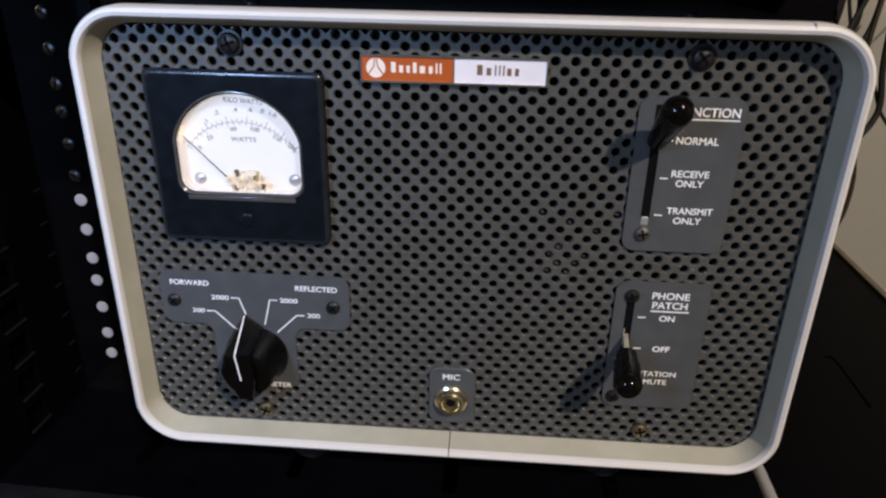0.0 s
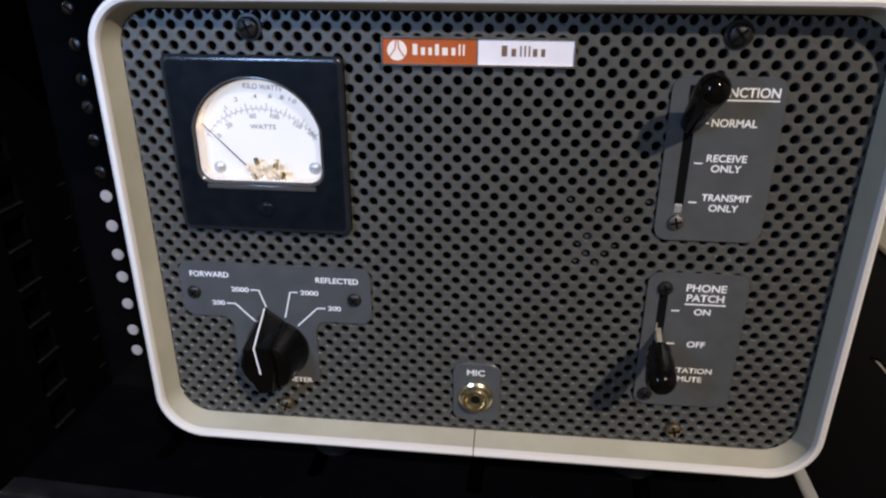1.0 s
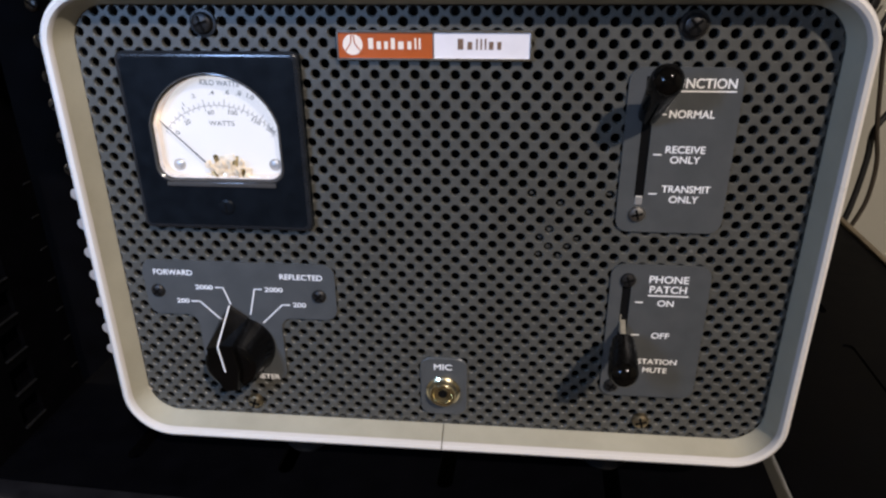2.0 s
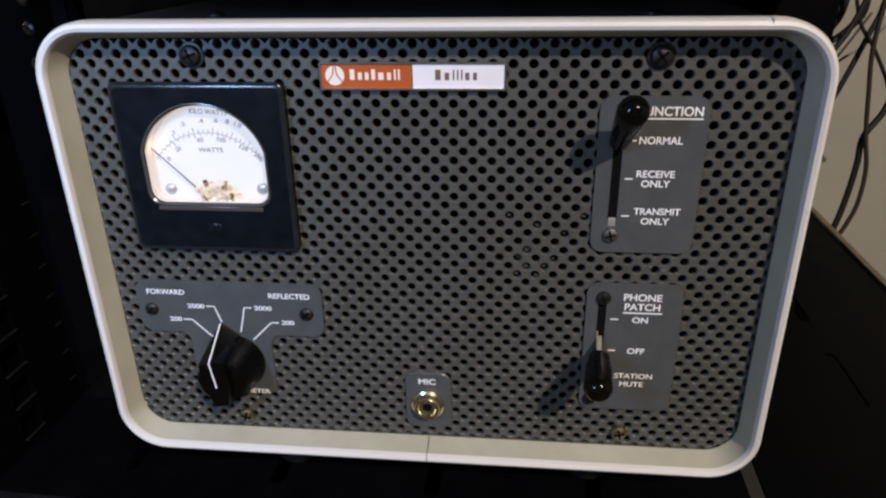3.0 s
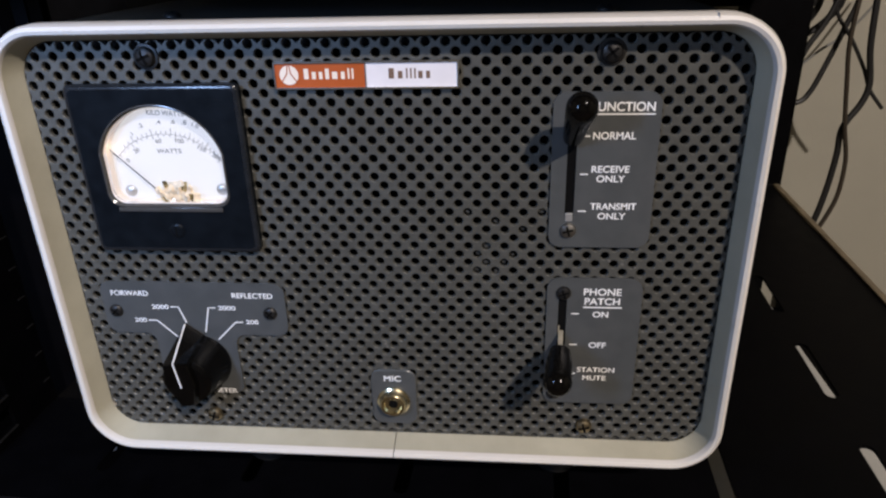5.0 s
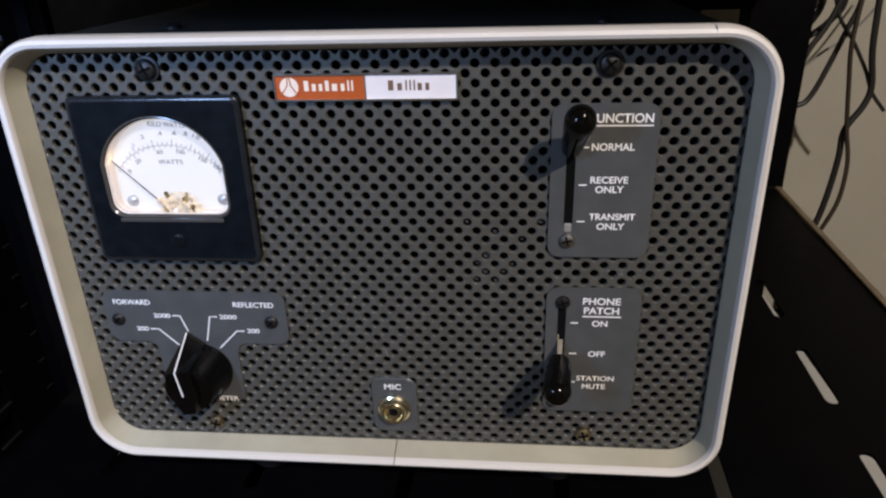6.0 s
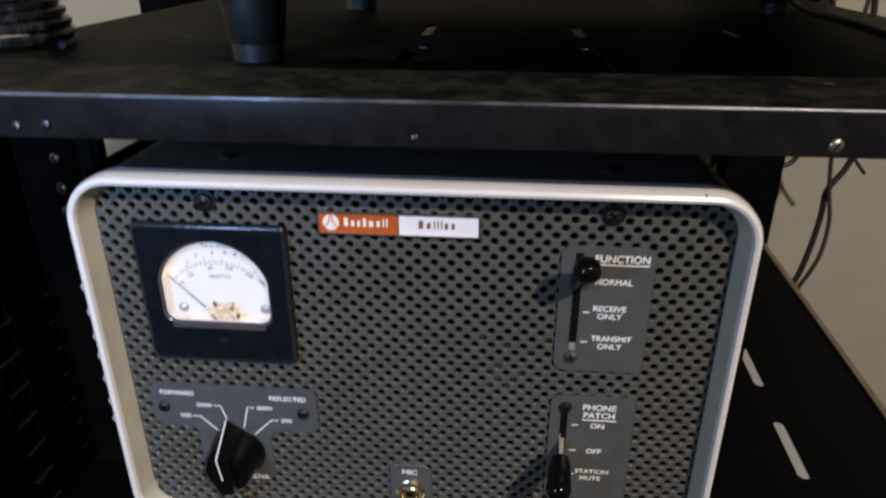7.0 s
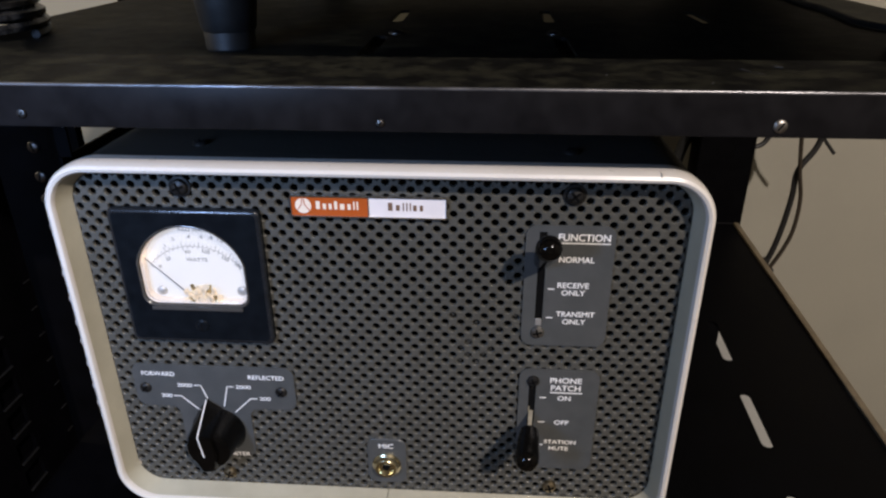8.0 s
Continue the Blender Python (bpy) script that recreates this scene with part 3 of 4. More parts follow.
def arc_line(radius, a0, a1, width, steps=28):
    bm = bmesh.new()
    loft(bm, [[(PX + (radius + o) * math.cos(radians(a0 + (a1 - a0) * k / steps)), DY, PZ + (radius + o) * math.sin(radians(a0 + (a1 - a0) * k / steps))) for k in range(steps + 1)] for o in (-width / 2, width / 2)], close=False)
    return bm


def scale_tick(a, r0, r1, width):
    a = radians(a)
    stroke("scale_mark", [(PX + r0 * math.cos(a), PZ + r0 * math.sin(a)), (PX + r1 * math.cos(a), PZ + r1 * math.sin(a))], width, DY, M_PALEINK, dial, 0.00004)


part("scale_arc", arc_line(0.0241, 36, 142, 0.00016), M_PALEINK, dial)
for k in range(25):
    # outer kilowatt scale, closing up towards its upper end
    scale_tick(139 - 100 * (k / 24) ** 0.85, 0.0241, 0.0263 if k % 4 == 0 else 0.0253, 0.00020)
for k in range(21):
    # inner watt scale
    scale_tick(141 - 103 * k / 20, 0.0241 - (0.0017 if k % 4 == 0 else 0.0010), 0.0241, 0.00020)
for words, x, z, cap, width, turn in (("KILO WATTS", -0.0730, 0.1235, 0.0016, 0.0124, -3), ("WATTS", -0.0740, 0.1102, 0.0015, 0.0084, 0),
                                      (".1", -0.0866, 0.1161, 0.0014, 0.0011, 30), (".2", -0.0826, 0.1192, 0.0014, 0.0015, 15), (".4", -0.0760, 0.1204, 0.0014, 0.0016, 0),
                                      (".6", -0.0708, 0.1206, 0.0014, 0.0016, -8), (".8", -0.0668, 0.1203, 0.0014, 0.0016, -14), ("1.0", -0.0630, 0.1192, 0.0014, 0.0023, -22),
                                      ("0", -0.0897, 0.1068, 0.0014, 0.0010, 42), ("20", -0.0858, 0.1104, 0.0014, 0.0021, 28), ("60", -0.0772, 0.1138, 0.0014, 0.0021, 4),
                                      ("100", -0.0696, 0.1138, 0.0014, 0.0029, -8), ("150", -0.0620, 0.1110, 0.0014, 0.0029, -28), ("200", -0.0574, 0.1082, 0.0014, 0.0029, -40)):
    lettering("scale_number", words, x, z, cap * 1.1, width * 1.06, DY, M_PALEINK, dial, turn, bold=0.012)
# pointer, dial screws and gilt movement
bm = bmesh.new()
a, b = Vector((-0.0800, 0.0965)), Vector((-0.0944, 0.1112))
d = (b - a).normalized()
s = Vector((-d.y, d.x))
tip = [(a + s * 0.00024), (a - s * 0.00024), (b - s * 0.00012), (b + s * 0.00012)]
loft(bm, [[(p.x, 0.0002, p.y) for p in tip], [(p.x, 0.0, p.y) for p in tip]], cap_first=True, cap_last=True)
part("pointer", bm, M_INK, meter, "thin black pointer at rest")
for sx, sz in ((-0.0908, 0.0957), (-0.0570, 0.0963)):
    part("dial_screw", turned([(0.0021, 0), (0.0021, 0.0004), (0.0018, 0.0009), (0.0010, 0.0013), (0.0001, 0.0014)], 20, facing(sx, DIAL_Y, sz)), M_DIALSCREW, dial, "domed steel dial screw", smooth=True)
rnd = random.Random(5)
move = part("movement", box(-0.0815, -0.0645, -0.0004, 0.0020, 0.0914, 0.0928, 0.0003), M_GOLD, meter, "gilt meter movement")
for k in range(22):
    ang = math.pi * (k + 0.5) / 22
    rr = rnd.uniform(0.0018, 0.0064)
    x, z = -0.0732 + 1.25 * rr * math.cos(ang), 0.0929 + rr * math.sin(ang)
    bm = bmesh.new()
    bmesh.ops.create_cube(bm, size=1, matrix=Matrix.Translation((x, 0.0004 - rnd.uniform(0, 0.0012), z)) @ Euler((rnd.uniform(-0.7, 0.7), rnd.uniform(-1.5, 1.5), rnd.uniform(-0.7, 0.7))).to_matrix().to_4x4() @ Matrix.Diagonal((rnd.uniform(0.0026, 0.0046), rnd.uniform(0.0007, 0.0013), rnd.uniform(0.0013, 0.0026), 1)))
    bmesh.ops.bevel(bm, geom=bm.edges[:], offset=0.00028, segments=2, affect="EDGES")
    part("movement_piece", bm, M_GOLD if k % 7 else M_BRASS, move)
screw("zero_adjuster", -0.0738, MFRONT, 0.0825, 0.0028, 0.0008, M_BAKELITE, meter, 90, False)
bulb = bpy.data.lights.new("meter_bulb_light", "POINT")
bulb.energy, bulb.color, bulb.shadow_soft_size = 0.0003, (1.0, 0.70, 0.42), 0.0012
new("meter_bulb_light", bulb).location = (-0.0925, -0.0001, 0.1110)

# nameplate
BX0, BX1, BZ0, BZ1 = -0.0320, 0.0277, 0.1318, 0.1406
badge = part("nameplate", box(BX0, BX1, -0.0012, -0.0001, BZ0, BZ1, 0.0003), M_STEEL, station, "orange and white metal nameplate")
MID = -0.0021
part("orange_field", box(BX0 + 0.0005, MID - 0.0002, -0.0014, -0.0012, BZ0 + 0.0006, BZ1 - 0.0006), M_ORANGE, badge)
part("white_field", box(MID + 0.0002, BX1 - 0.0005, -0.0014, -0.0012, BZ0 + 0.0006, BZ1 - 0.0006), M_BADGEWHITE, badge)
part("badge_frame", pierced(rounded_rect(BX0, BX1, BZ0, BZ1, 0.0004, 2), [[(BX0 + 0.0005, BZ0 + 0.0006), (BX0 + 0.0005, BZ1 - 0.0006), (BX1 - 0.0005, BZ1 - 0.0006), (BX1 - 0.0005, BZ0 + 0.0006)]], -0.0010, -0.0019), M_CHROME, badge, "bright raised metal frame")
part("badge_divider", box(MID - 0.0002, MID + 0.0002, -0.0016, -0.0011, BZ0 + 0.0006, BZ1 - 0.0006), M_STEEL, badge)
part("emblem", turned([(0.0031, 0), (0.0031, 0.0001), (0.003, 0.00012)], 28, facing(-0.0271, -0.0014, 0.1363)), M_BADGEPINK, badge)
for side in (1, -1):
    stroke("emblem_slit", [(-0.0271 + side * 0.0003, 0.1395), (-0.0271 + side * 0.0006, 0.1368), (-0.0271 + side * 0.0028, 0.1338)], 0.00035, -0.00152, M_ORANGE, badge)
for k, (hgt, wid) in enumerate(((0.0033, 0.0021), (0.0023, 0.0018), (0.0023, 0.0016), (0.0033, 0.0017), (0.0023, 0.0024), (0.0023, 0.0017), (0.0033, 0.0008), (0.0033, 0.0008))):
    x0 = -0.0222 + sum((0.0021, 0.0018, 0.0016, 0.0017, 0.0024, 0.0017, 0.0008, 0.0008)[:k]) + 0.0005 * k
    bar("print_bar", x0, x0 + 0.72 * wid, 0.1350, 0.1350 + hgt, -0.0014, M_BADGEPINK, badge, 0.0001)
for k, (hgt, wid) in enumerate(((0.0032, 0.0024), (0.0023, 0.0020), (0.0032, 0.0007), (0.0032, 0.0007), (0.0032, 0.0007), (0.0023, 0.0019), (0.0023, 0.0017))):
    x0 = 0.0053 + sum((0.0024, 0.0020, 0.0007, 0.0007, 0.0007, 0.0019, 0.0017)[:k]) + 0.0006 * k
    bar("print_bar", x0, x0 + 0.72 * wid, 0.1350, 0.1350 + hgt, -0.0014, M_BROWN, badge, 0.0001)

# selector plate and knob
PLATE_Y = -0.0010


def tee_outline():
    x0, x1, z0, z1, s0, s1, zs, r = -0.1105, -0.0388, 0.0382, 0.0604, -0.0920, -0.0602, 0.0110, 0.0042
    pts = []

    def corner(cx, cz, start, sweep=90):
        for k in range(6):
            t = radians(start + sweep * k / 5)
            pts.append((cx + r * math.cos(t), cz + r * math.sin(t)))
    corner(s1 - r, zs + r, -90)
    corner(s1 + r, z0 - r, 180, -90)
    corner(x1 - r, z0 + r, -90)
    corner(x1 - r, z1 - r, 0)
    corner(x0 + r, z1 - r, 90)
    corner(x0 + r, z0 + r, 180)
    corner(s0 - r, z0 - r, 90, -90)
    corner(s0 + r, zs + r, 180)
    return pts


selector = part("selector_plate", pierced(tee_outline(), [], -0.0001, PLATE_Y), M_PLATE, station, "slate grey T-shaped plate with white print")
for words, x, z, cap, width in (("FORWARD", -0.0990, 0.0556, 0.0022, 0.0148), ("REFLECTED", -0.0511, 0.0553, 0.0022, 0.0157), ("2000", -0.0879, 0.0499, 0.0019, 0.0067),
                                ("200", -0.0968, 0.0440, 0.0019, 0.0048), ("2000", -0.0617, 0.0499, 0.0019, 0.0068), ("200", -0.0526, 0.0440, 0.0019, 0.0049), ("METER", -0.0680, 0.0122, 0.0021, 0.0098)):
    lettering("lettering", words, x, z, cap, width, PLATE_Y - 0.0001, M_WHITE, selector, bold=0.02)
for line in (((-0.0936, 0.0440), (-0.0903, 0.0440), (-0.0835, 0.0370)), ((-0.0837, 0.0500), (-0.0807, 0.0500), (-0.0786, 0.0432)),
             ((-0.0661, 0.0499), (-0.0689, 0.0499), (-0.0716, 0.0392)), ((-0.0561, 0.0439), (-0.0591, 0.0438), (-0.0670, 0.0360))):
    stroke("pointer_line", line, 0.00048, PLATE_Y - 0.0001, M_WHITE, selector)
for sx in (-0.1057, -0.0450):
    screw("plate_screw", sx, PLATE_Y, 0.0480, 0.0026, 0.0014, M_SCREW, selector, 45)

KX, KZ = -0.0762, 0.0248
knob = part("selector_knob", turned([(0.0120, 0), (0.0122, 0.0010), (0.0118, 0.0020), (0.0106, 0.0060), (0.0099, 0.0120), (0.0094, 0.0140), (0.0084, 0.0148), (0.0070, 0.0150)], 40, facing(KX + 0.0006, PLATE_Y, KZ + 0.0010)), M_KNOB, station, "black pointer knob with a white index line", smooth=True)
bm = bmesh.new()
# local x across the bar, local z along it, tilted towards its mark
turn = radians(8)


def knob_point(u, v, y):
    return (KX + u * math.cos(turn) - v * math.sin(turn), y, KZ + u * math.sin(turn) + v * math.cos(turn))


base = [(-0.0056, -0.0112), (0.0056, -0.0112), (0.0084, 0.0), (0.0056, 0.0130), (0.0, 0.0186), (-0.0056, 0.0130), (-0.0084, 0.0)]
top = [(-0.0026, -0.0078), (0.0026, -0.0078), (0.0050, 0.0), (0.0046, 0.0102), (0.0, 0.0109), (-0.0046, 0.0102), (-0.0050, 0.0)]
loft(bm, [[knob_point(u, v, -0.0016) for u, v in base], [knob_point(u * 0.98, v * 0.98, -0.0030) for u, v in base],
          [knob_point(u * 1.04, v * 1.01, -0.0178) for u, v in top], [knob_point(u * 0.96, v * 0.98, -0.0184) for u, v in top]], cap_first=True, cap_last=True)
part("knob_bar", bm, M_KNOB, knob)
def index_line(a, b, w=0.00044):
    m, length = along(a, b)
    bm = bmesh.new()
    bmesh.ops.create_cube(bm, size=1, matrix=m @ Matrix.Translation((0, 0, length / 2)) @ Matrix.Diagonal((w, w, length, 1)))
    return bm


part("index_line", index_line(knob_point(0, 0.0186, -0.0024), knob_point(0, 0.0112, -0.0182)), M_WHITE, knob)
part("index_line", index_line(knob_point(0, 0.0112, -0.0185), knob_point(0, 0.0005, -0.0185)), M_WHITE, knob)


# lever plates
def lever_plate(name, x0, x1, z0, z1, slot_x, slot_z0, slot_z1, label):
    w = 0.0015
    slot = [(slot_x + w, slot_z0), (slot_x + w, slot_z1), (slot_x - w, slot_z1), (slot_x - w, slot_z0)]
    ob = part(name, pierced(rounded_rect(x0, x1, z0, z1, 0.0042, 6), [slot], -0.0001, PLATE_Y), M_PLATE, station, label)
    # black strip in place of the dark of a cut-through slot
    part("slot_shade", box(slot_x - w, slot_x + w, -0.0004, -0.0001, slot_z0, slot_z1), M_INSIDE, ob)
    return ob


function_plate = lever_plate("function_plate", 0.0576, 0.0915, 0.0768, 0.1302, 0.0642, 0.0888, 0.1275, "slate grey lever plate with white print")
for words, x, z, cap, width in (("FUNCTION", 0.0796, 0.1255, 0.0030, 0.0195), ("NORMAL", 0.0774, 0.1161, 0.0025, 0.0136), ("RECEIVE", 0.0769, 0.1049, 0.0024, 0.0122),
                                ("ONLY", 0.0772, 0.1016, 0.0024, 0.0093), ("TRANSMIT", 0.0787, 0.0919, 0.0024, 0.0152), ("ONLY", 0.0784, 0.0884, 0.0024, 0.0093)):
    lettering("lettering", words, x, z, cap, width, PLATE_Y - 0.0001, M_WHITE, function_plate, bold=0.02)
bar("underline", 0.0700, 0.0895, 0.1229, 0.12335, PLATE_Y - 0.0001, M_WHITE, function_plate)
for z in (0.1160, 0.1032, 0.0902):
    bar("position_mark", 0.0671, 0.0697, z - 0.0002, z + 0.0002, PLATE_Y - 0.0001, M_WHITE, function_plate)
screw("plate_screw", 0.0641, PLATE_Y, 0.0832, 0.0027, 0.0015, M_STEEL, function_plate, 15)
part("slot_bracket", box(0.0630, 0.0654, -0.0012, -0.0003, 0.0864, 0.0893, 0.0002), M_DIALSCREW, function_plate)

phone_plate = lever_plate("phone_patch_plate", 0.0580, 0.0914, 0.0115, 0.0647, 0.0637, 0.0290, 0.0575, "slate grey lever plate with white print")
for words, x, z, cap, width in (("PHONE", 0.0775, 0.0595, 0.0028, 0.0132), ("PATCH", 0.0776, 0.0557, 0.0028, 0.0124), ("ON", 0.0773, 0.0504, 0.0024, 0.0055),
                                ("OFF", 0.0770, 0.0375, 0.0024, 0.0062), ("STATION", 0.0771, 0.0267, 0.0022, 0.0138), ("MUTE", 0.0767, 0.0231, 0.0022, 0.0086)):
    lettering("lettering", words, x, z, cap, width, PLATE_Y - 0.0001, M_WHITE, phone_plate, bold=0.02)
bar("underline", 0.0710, 0.0846, 0.0531, 0.05355, PLATE_Y - 0.0001, M_WHITE, phone_plate)
for z in (0.0506, 0.0376, 0.0250):
    bar("position_mark", 0.0669, 0.0696, z - 0.0002, z + 0.0002, PLATE_Y - 0.0001, M_WHITE, phone_plate)
part("contact_strip", box(0.0637 - 0.0012, 0.0637 - 0.00075, -0.0010, -0.0004, 0.0385, 0.0452), M_ARM, phone_plate, "thin brass strip in the slot")
screw("plate_screw", 0.0638, PLATE_Y, 0.0590, 0.0026, 0.0015, M_SCREW, phone_plate, 20)
screw("plate_screw", 0.0618, PLATE_Y, 0.0160, 0.0026, 0.0015, M_SCREW, phone_plate, 60)


def lever(name, root, start, ball, r0, r1, label):
    """A flat metal arm with a bulbous black grip."""
    m, length = along(start, ball)
    profile = [(r0 * 0.55, -0.0014), (r0 * 0.82, -0.0008), (r0 * 0.92, length * 0.15), (r0, length * 0.35), (r0 * 0.6 + r1 * 0.4, length * 0.6), (r1 * 0.98, length * 0.85)]
    profile += [(r1 * math.cos(radians(a)), length + r1 * math.sin(radians(a))) for a in (0, 15, 30, 45, 60, 75, 86)]
    grip = part(name, turned(profile, 32, m), M_GLOSSBLACK, station, label, smooth=True)
    am, alen = along(root, start)
    bm = bmesh.new()
    bmesh.ops.create_cube(bm, size=1, matrix=am @ Matrix.Translation((0, 0, alen / 2)) @ Matrix.Diagonal((0.0017, 0.0026, alen * 1.1, 1)))
    part("lever_arm", bm, M_ARM, grip, "dull brass lever arm")


lever("function_lever", (0.0642, 0.0, 0.1140), (0.0641, -0.0030, 0.1165), (0.0647, -0.0193, 0.1293), 0.0039, 0.0048, "glossy black lever grip, raised")
lever("phone_patch_lever", (0.0637, 0.0, 0.0418), (0.0627, -0.0105, 0.0394), (0.0612, -0.0236, 0.0366), 0.0046, 0.0050, "glossy black lever grip")

# microphone jack
mic = part("microphone_plate", prism(rounded_rect(-0.0087, 0.0091, -0.0014, 0.0239, 0.0042, 6), -0.0001, PLATE_Y), M_PLATE, station, "slate grey jack plate")
lettering("lettering", "MIC", -0.0001, 0.0201, 0.0026, 0.0067, PLATE_Y - 0.0001, M_WHITE, mic, bold=0.02)
jack = part("jack", turned([(0.0064, 0.0), (0.0064, 0.0008), (0.0056, 0.0014), (0.0052, 0.0030), (0.0046, 0.0036), (0.0036, 0.0036), (0.0031, 0.0026), (0.0018, 0.0022), (0.0016, 0.0010)], 36, facing(0, PLATE_Y, 0.0096)), M_BRASS, mic, "polished brass jack bushing", smooth=True)
part("jack_hole", turned([(0.0016, 0.0), (0.0016, 0.0023), (0.0010, 0.0024)], 20, facing(0, PLATE_Y, 0.0096)), M_INSIDE, jack)

# ---- unit on the upper shelf ----
upper = thing("radio_transceiver", (0.072, 0.12, UP_Z), "wide radio cabinet with cream trim ring on the upper shelf", "radio")
UCX, UCZ, UHW, UHH = 0.068, 0.2999, 0.1915, 0.0836
upper_trim = part("trim_ring", trim_ring(BEAD, UCX, UCZ, UHW, UHH, 0.0175, y_shift=0.008), M_RING, upper, "cream enamelled trim ring with a seam", smooth=True)
part("inner_flare", trim_ring(FLARE, UCX, UCZ, UHW, UHH, 0.0175, y_shift=0.008), M_RINGWALL, upper_trim, "darker tan inner face of the trim", smooth=True)
part("cabinet_shell", cabinet_shell(UCX, UCZ, UHW, UHH, 0.0170, 0.30, 0.008), M_BODY, upper)
part("front_panel", box(UCX - UHW + 0.005, UCX + UHW - 0.005, 0.009, 0.011, UCZ - UHH + 0.005, UCZ + UHH - 0.005), M_PANEL, upper)
for fx in (-0.0665, 0.2105):
    for fy in (0.052, 0.27):
        foot = part("foot", turned([(0.0096, 0.0), (0.0102, 0.0008), (0.0104, 0.0075), (0.0112, 0.0085), (0.0138, 0.0290), (0.0138, 0.0320)], 28, Matrix.Translation((fx, fy, UP_Z))), M_RUBBER, upper, "black rubber foot", smooth=True)

# ---- cables ----
def cable(label, points, radius, mat=M_CABLE):
    return tagged(part("cable", tube(points, radius), mat, None, "", True), label, "cable", "cables behind the rack")


WY = 0.43
cable("thick black cable hanging in front of the beige wall", [(0.345, WY, 0.230), (0.354, WY, 0.160), (0.356, WY, 0.120), (0.359, WY, 0.080), (0.365, WY, 0.049), (0.362, WY, 0.031), (0.350, WY, 0.008), (0.350, WY, -0.017), (0.348, WY, -0.046), (0.344, WY, -0.074), (0.338, WY, -0.098), (0.330, WY, -0.130)], 0.0029)
cable("brownish black cable hanging in front of the wall", [(0.346, WY - 0.006, 0.220), (0.341, WY - 0.006, 0.150), (0.338, WY - 0.006, 0.090), (0.343, WY - 0.006, 0.049), (0.349, WY - 0.006, 0.011), (0.356, WY - 0.006, -0.020), (0.356, WY - 0.006, -0.053), (0.350, WY - 0.006, -0.076), (0.340, WY - 0.006, -0.100), (0.332, WY - 0.006, -0.125)], 0.0021, M_BROWNCABLE)
cable("thin black cable with a loose end by the wall", [(0.312, WY + 0.006, 0.160), (0.327, WY + 0.006, 0.111), (0.344, WY + 0.006, 0.087), (0.360, WY + 0.006, 0.061), (0.369, WY + 0.006, 0.042), (0.3835, WY + 0.006, 0.0245)], 0.0017)
cable("black cable swinging behind the rear post", [(0.350, WY + 0.010, 0.170), (0.346, WY + 0.010, 0.120), (0.339, WY + 0.010, 0.096), (0.329, WY + 0.010, 0.064), (0.319, WY + 0.010, 0.038), (0.308, WY + 0.010, 0.029), (0.280, WY + 0.014, 0.026)], 0.0025)
cable("short black cable beside the rear post", [(0.336, WY + 0.004, 0.150), (0.321, WY + 0.004, 0.105), (0.308, WY + 0.004, 0.081), (0.300, WY + 0.004, 0.062), (0.285, WY + 0.008, 0.045)], 0.0026)
cable("thin pale grey wire behind the rack", [(0.390, WY + 0.03, 0.150), (0.366, WY + 0.03, 0.108), (0.345, WY + 0.03, 0.084), (0.331, WY + 0.03, 0.074), (0.315, WY + 0.03, 0.060), (0.290, WY + 0.03, 0.040)], 0.0012, M_GREYWIRE)
plug = thing("plug", (0.338, WY, -0.105), "black moulded plug hanging at the end of a cable", "plug")
part("plug_body", box(0.329, 0.347, WY - 0.006, WY + 0.006, -0.121, -0.099, 0.002), M_CABLE, plug)
part("strain_relief", turned([(0.0040, 0), (0.0044, 0.002), (0.0032, 0.010), (0.0030, 0.012)], 16, Matrix.Translation((0.338, WY, -0.1005))), M_CABLE, plug, smooth=True)
for k in range(9):
    x = -0.02 + 0.034 * k + rnd.uniform(-0.01, 0.01)
    cable("dark cable behind the cabinet", [(x, 0.455, 0.19), (x + rnd.uniform(-0.01, 0.01), 0.44, 0.08), (x + rnd.uniform(-0.02, 0.02), 0.445, -0.02), (x + rnd.uniform(-0.03, 0.03), 0.44, -0.3)], rnd.choice((0.0025, 0.004, 0.006)))
for k in range(5):
    x = 0.292 + 0.008 * k
    cable("bundled black cable at the rear post", [(x, 0.455, 0.27), (x + rnd.uniform(-0.004, 0.008), 0.452, 0.19), (x + 0.012 + rnd.uniform(-0.01, 0.01), 0.452, 0.125), (x + rnd.uniform(-0.012, 0.006), 0.458, 0.10), (x - 0.02, 0.46, 0.08)], 0.003)

# a cable lying on the upper shelf, bolt heads beside its slots and bare scratches in the enamel
SZ = UP_Z + 0.0017
tagged(part("cable", tube([(0.262, 0.380, SZ), (0.240, 0.290, SZ), (0.2335, 0.2155, SZ), (0.2335, 0.1920, SZ), (0.2290, 0.1560, SZ), (0.2265, 0.1310, SZ), (0.236, 0.105, SZ), (0.262, 0.085, SZ)], 0.0016), M_CABLE, None, "", True), "thin black cable lying on the upper shelf", "cable")
for bx, by in ((-0.0026, 0.0760), (0.0718, 0.0765)):
    part("shelf_bolt", turned([(0.0034, 0), (0.0034, 0.0006), (0.0026, 0.0013), (0.0012, 0.0017), (0.0002, 0.0018)], 20, Matrix.Translation((bx, by + 0.0205, UP_Z))), M_RAIL, rack, "small domed bolt head", smooth=True)
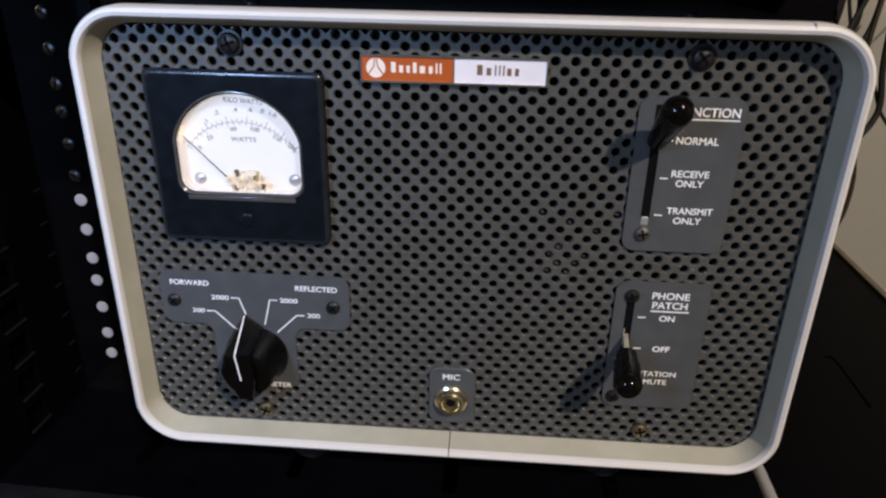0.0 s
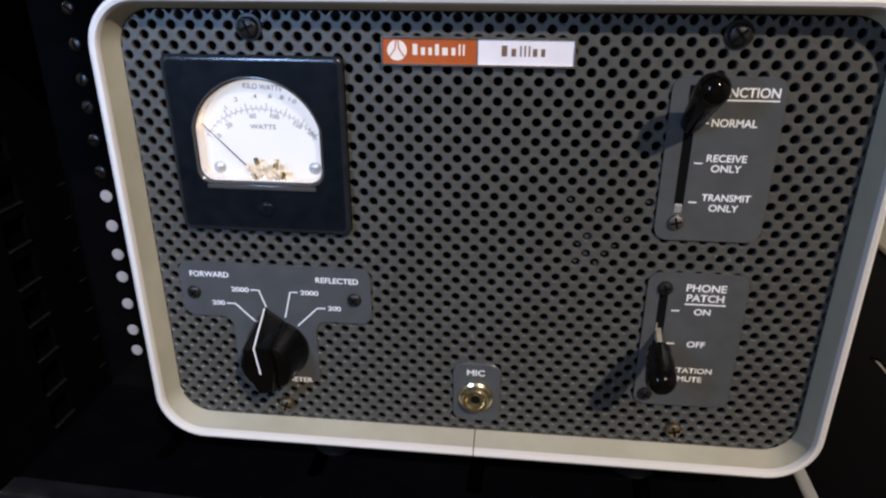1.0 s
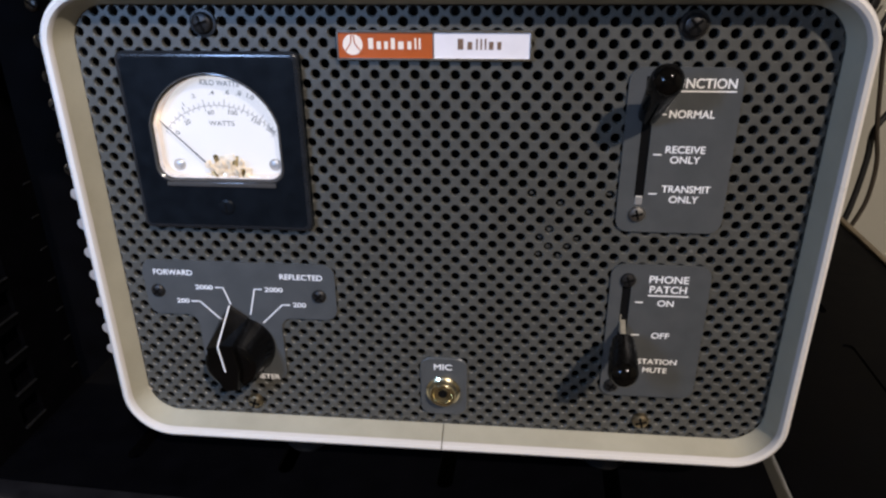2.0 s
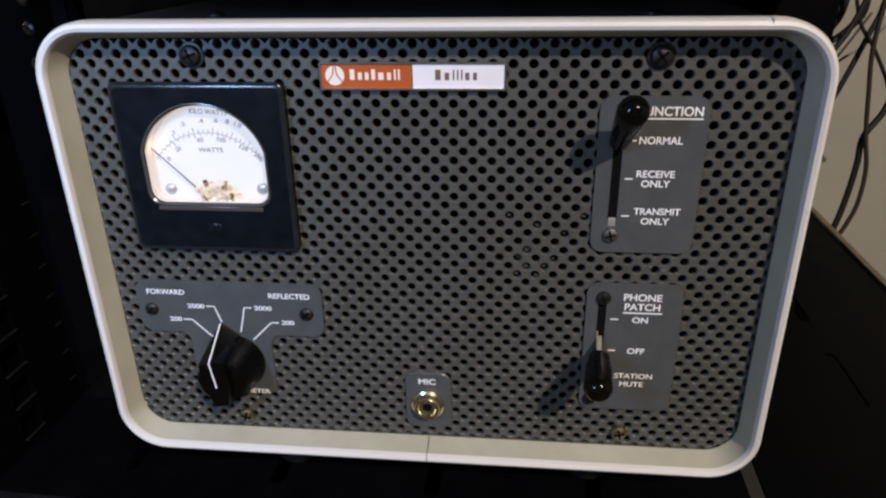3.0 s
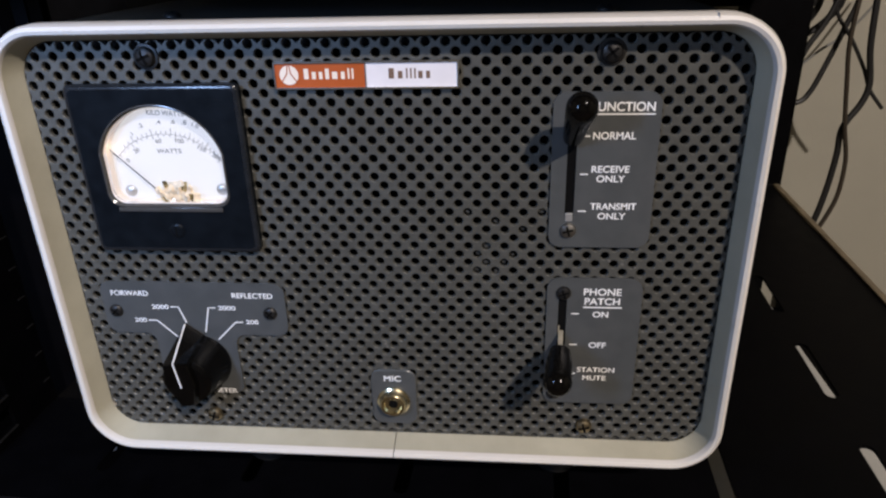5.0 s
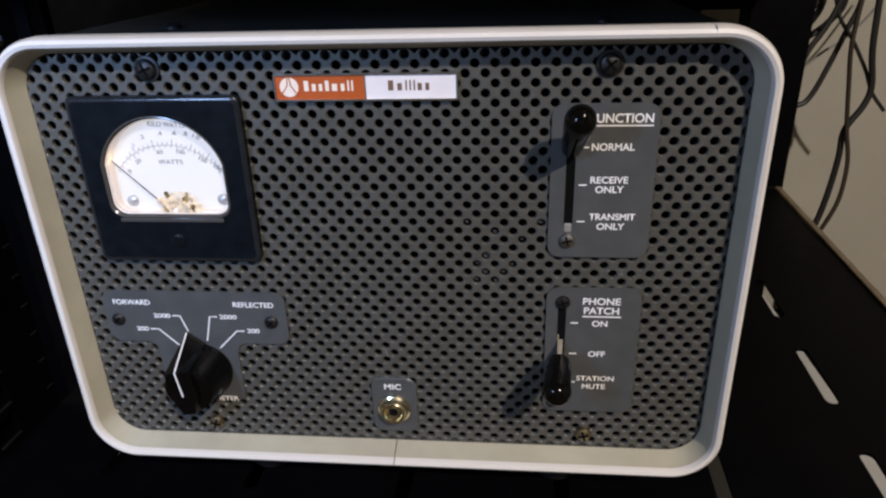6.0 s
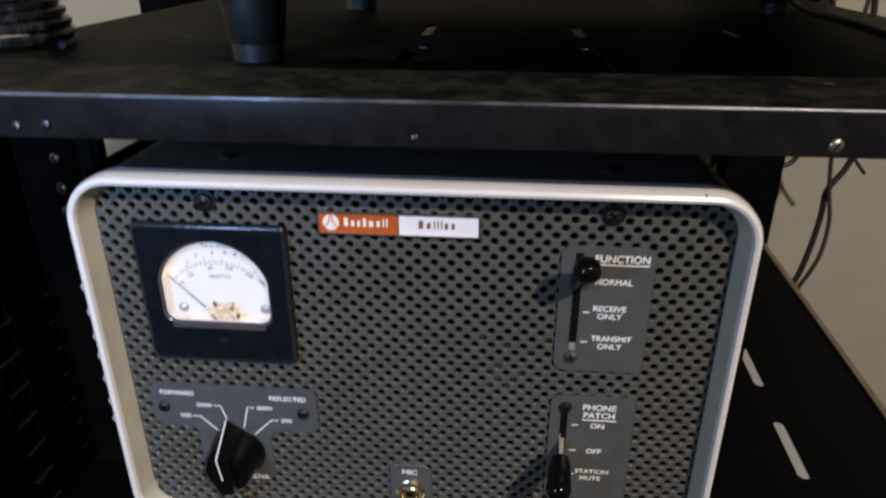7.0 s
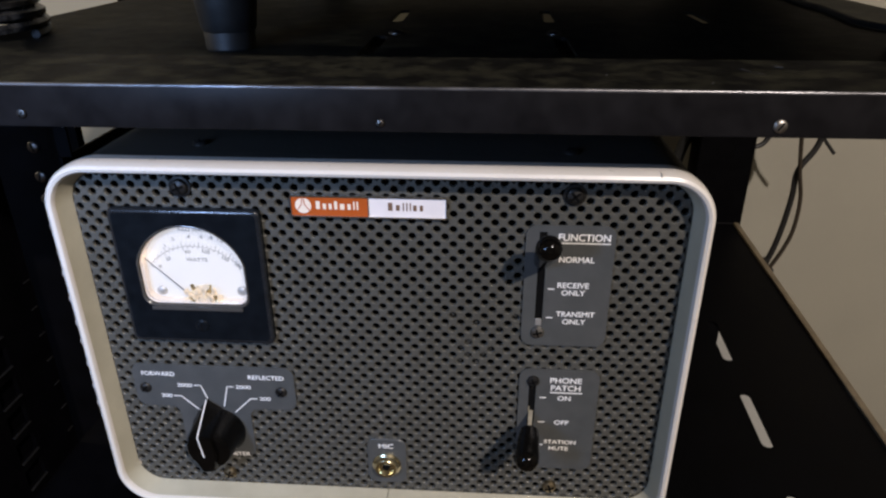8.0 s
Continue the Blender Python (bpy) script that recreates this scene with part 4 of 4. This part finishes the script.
for (x0, y0), (x1, y1), width in (((0.1318, 0.0182), (0.1345, 0.0118), 0.0009), ((0.1345, 0.0118), (0.1376, 0.0064), 0.0006), ((0.1455, 0.0244), (0.1485, 0.0208), 0.0009), ((0.0822, 0.0040), (0.0828, 0.0034), 0.0008), ((0.1152, -0.0070), (0.1157, -0.0076), 0.0006)):
    d = Vector((y1 - y0, x0 - x1)).normalized() * width / 2
    bm = bmesh.new()
    outline = [(x0, y0), ((x0 + x1) / 2 + d.x, (y0 + y1) / 2 + d.y), (x1, y1), ((x0 + x1) / 2 - d.x, (y0 + y1) / 2 - d.y)]
    loft(bm, [[(x, y, UP_Z - 0.0002) for x, y in outline], [(x, y, UP_Z + 0.00012) for x, y in outline]], cap_first=True, cap_last=True)
    part("enamel_scratch", bm, M_EDGE, rack)

# coil of cable beside the upper unit
COIL_X, COIL_Y, COIL_R = -0.2010, 0.0755, 0.0345
way = []
for k in range(13 * 24 + 1):
    turns = k / 24
    lift = radians(84) * turns / 13
    a = 2 * math.pi * turns
    radius = COIL_R * math.cos(lift) + 0.0005 * math.sin(turns * 7.3)
    way.append((COIL_X + radius * math.cos(a), COIL_Y + radius * math.sin(a), UP_Z + 0.0018 + 0.040 * math.sin(lift) + 0.0004 * math.sin(turns * 11.0)))
tagged(part("cable_coil", tube(way, 0.0022, 6, 1), M_COIL, None, "", True), "coiled black cable piled on the upper shelf", "cable")

# lint caught in some holes, and chipped paint above the jack
flakes = random.Random(11)


def fleck(x, z, y, size):
    bm = bmesh.new()
    n = flakes.randint(6, 9)
    outline = [(x + size * flakes.uniform(0.5, 1.15) * math.cos(2 * math.pi * j / n), z + size * flakes.uniform(0.4, 1.0) * math.sin(2 * math.pi * j / n)) for j in range(n)]
    loft(bm, [[(a, y + 0.0003, b) for a, b in outline], [(a, y - 0.00012, b) for a, b in outline]], cap_first=True, cap_last=True)
    return bm


for k in range(13):
    i, j = flakes.randint(6, 15), flakes.randint(21, 28)
    if (i + j) % 2:
        i += 1
    part("lint", fleck(HX + i * HOLE / 2 + flakes.uniform(-0.0004, 0.0004), HZ + j * HOLE / 2 + flakes.uniform(-0.0006, 0.0002), flakes.uniform(0.0013, 0.0023), flakes.uniform(0.0007, 0.0014)), M_LINT, panel)
for x, z, size in ((-0.0018, 0.0352, 0.0009), (-0.0012, 0.0340, 0.0006), (-0.0045, 0.0272, 0.0008), (-0.0038, 0.0262, 0.0005), (0.0835, 0.0700, 0.0009), (0.0790, 0.0712, 0.0006), (0.0880, 0.0688, 0.0005)):
    part("paint_chip", fleck(x, z, -0.00004, size), M_CHIP, panel)
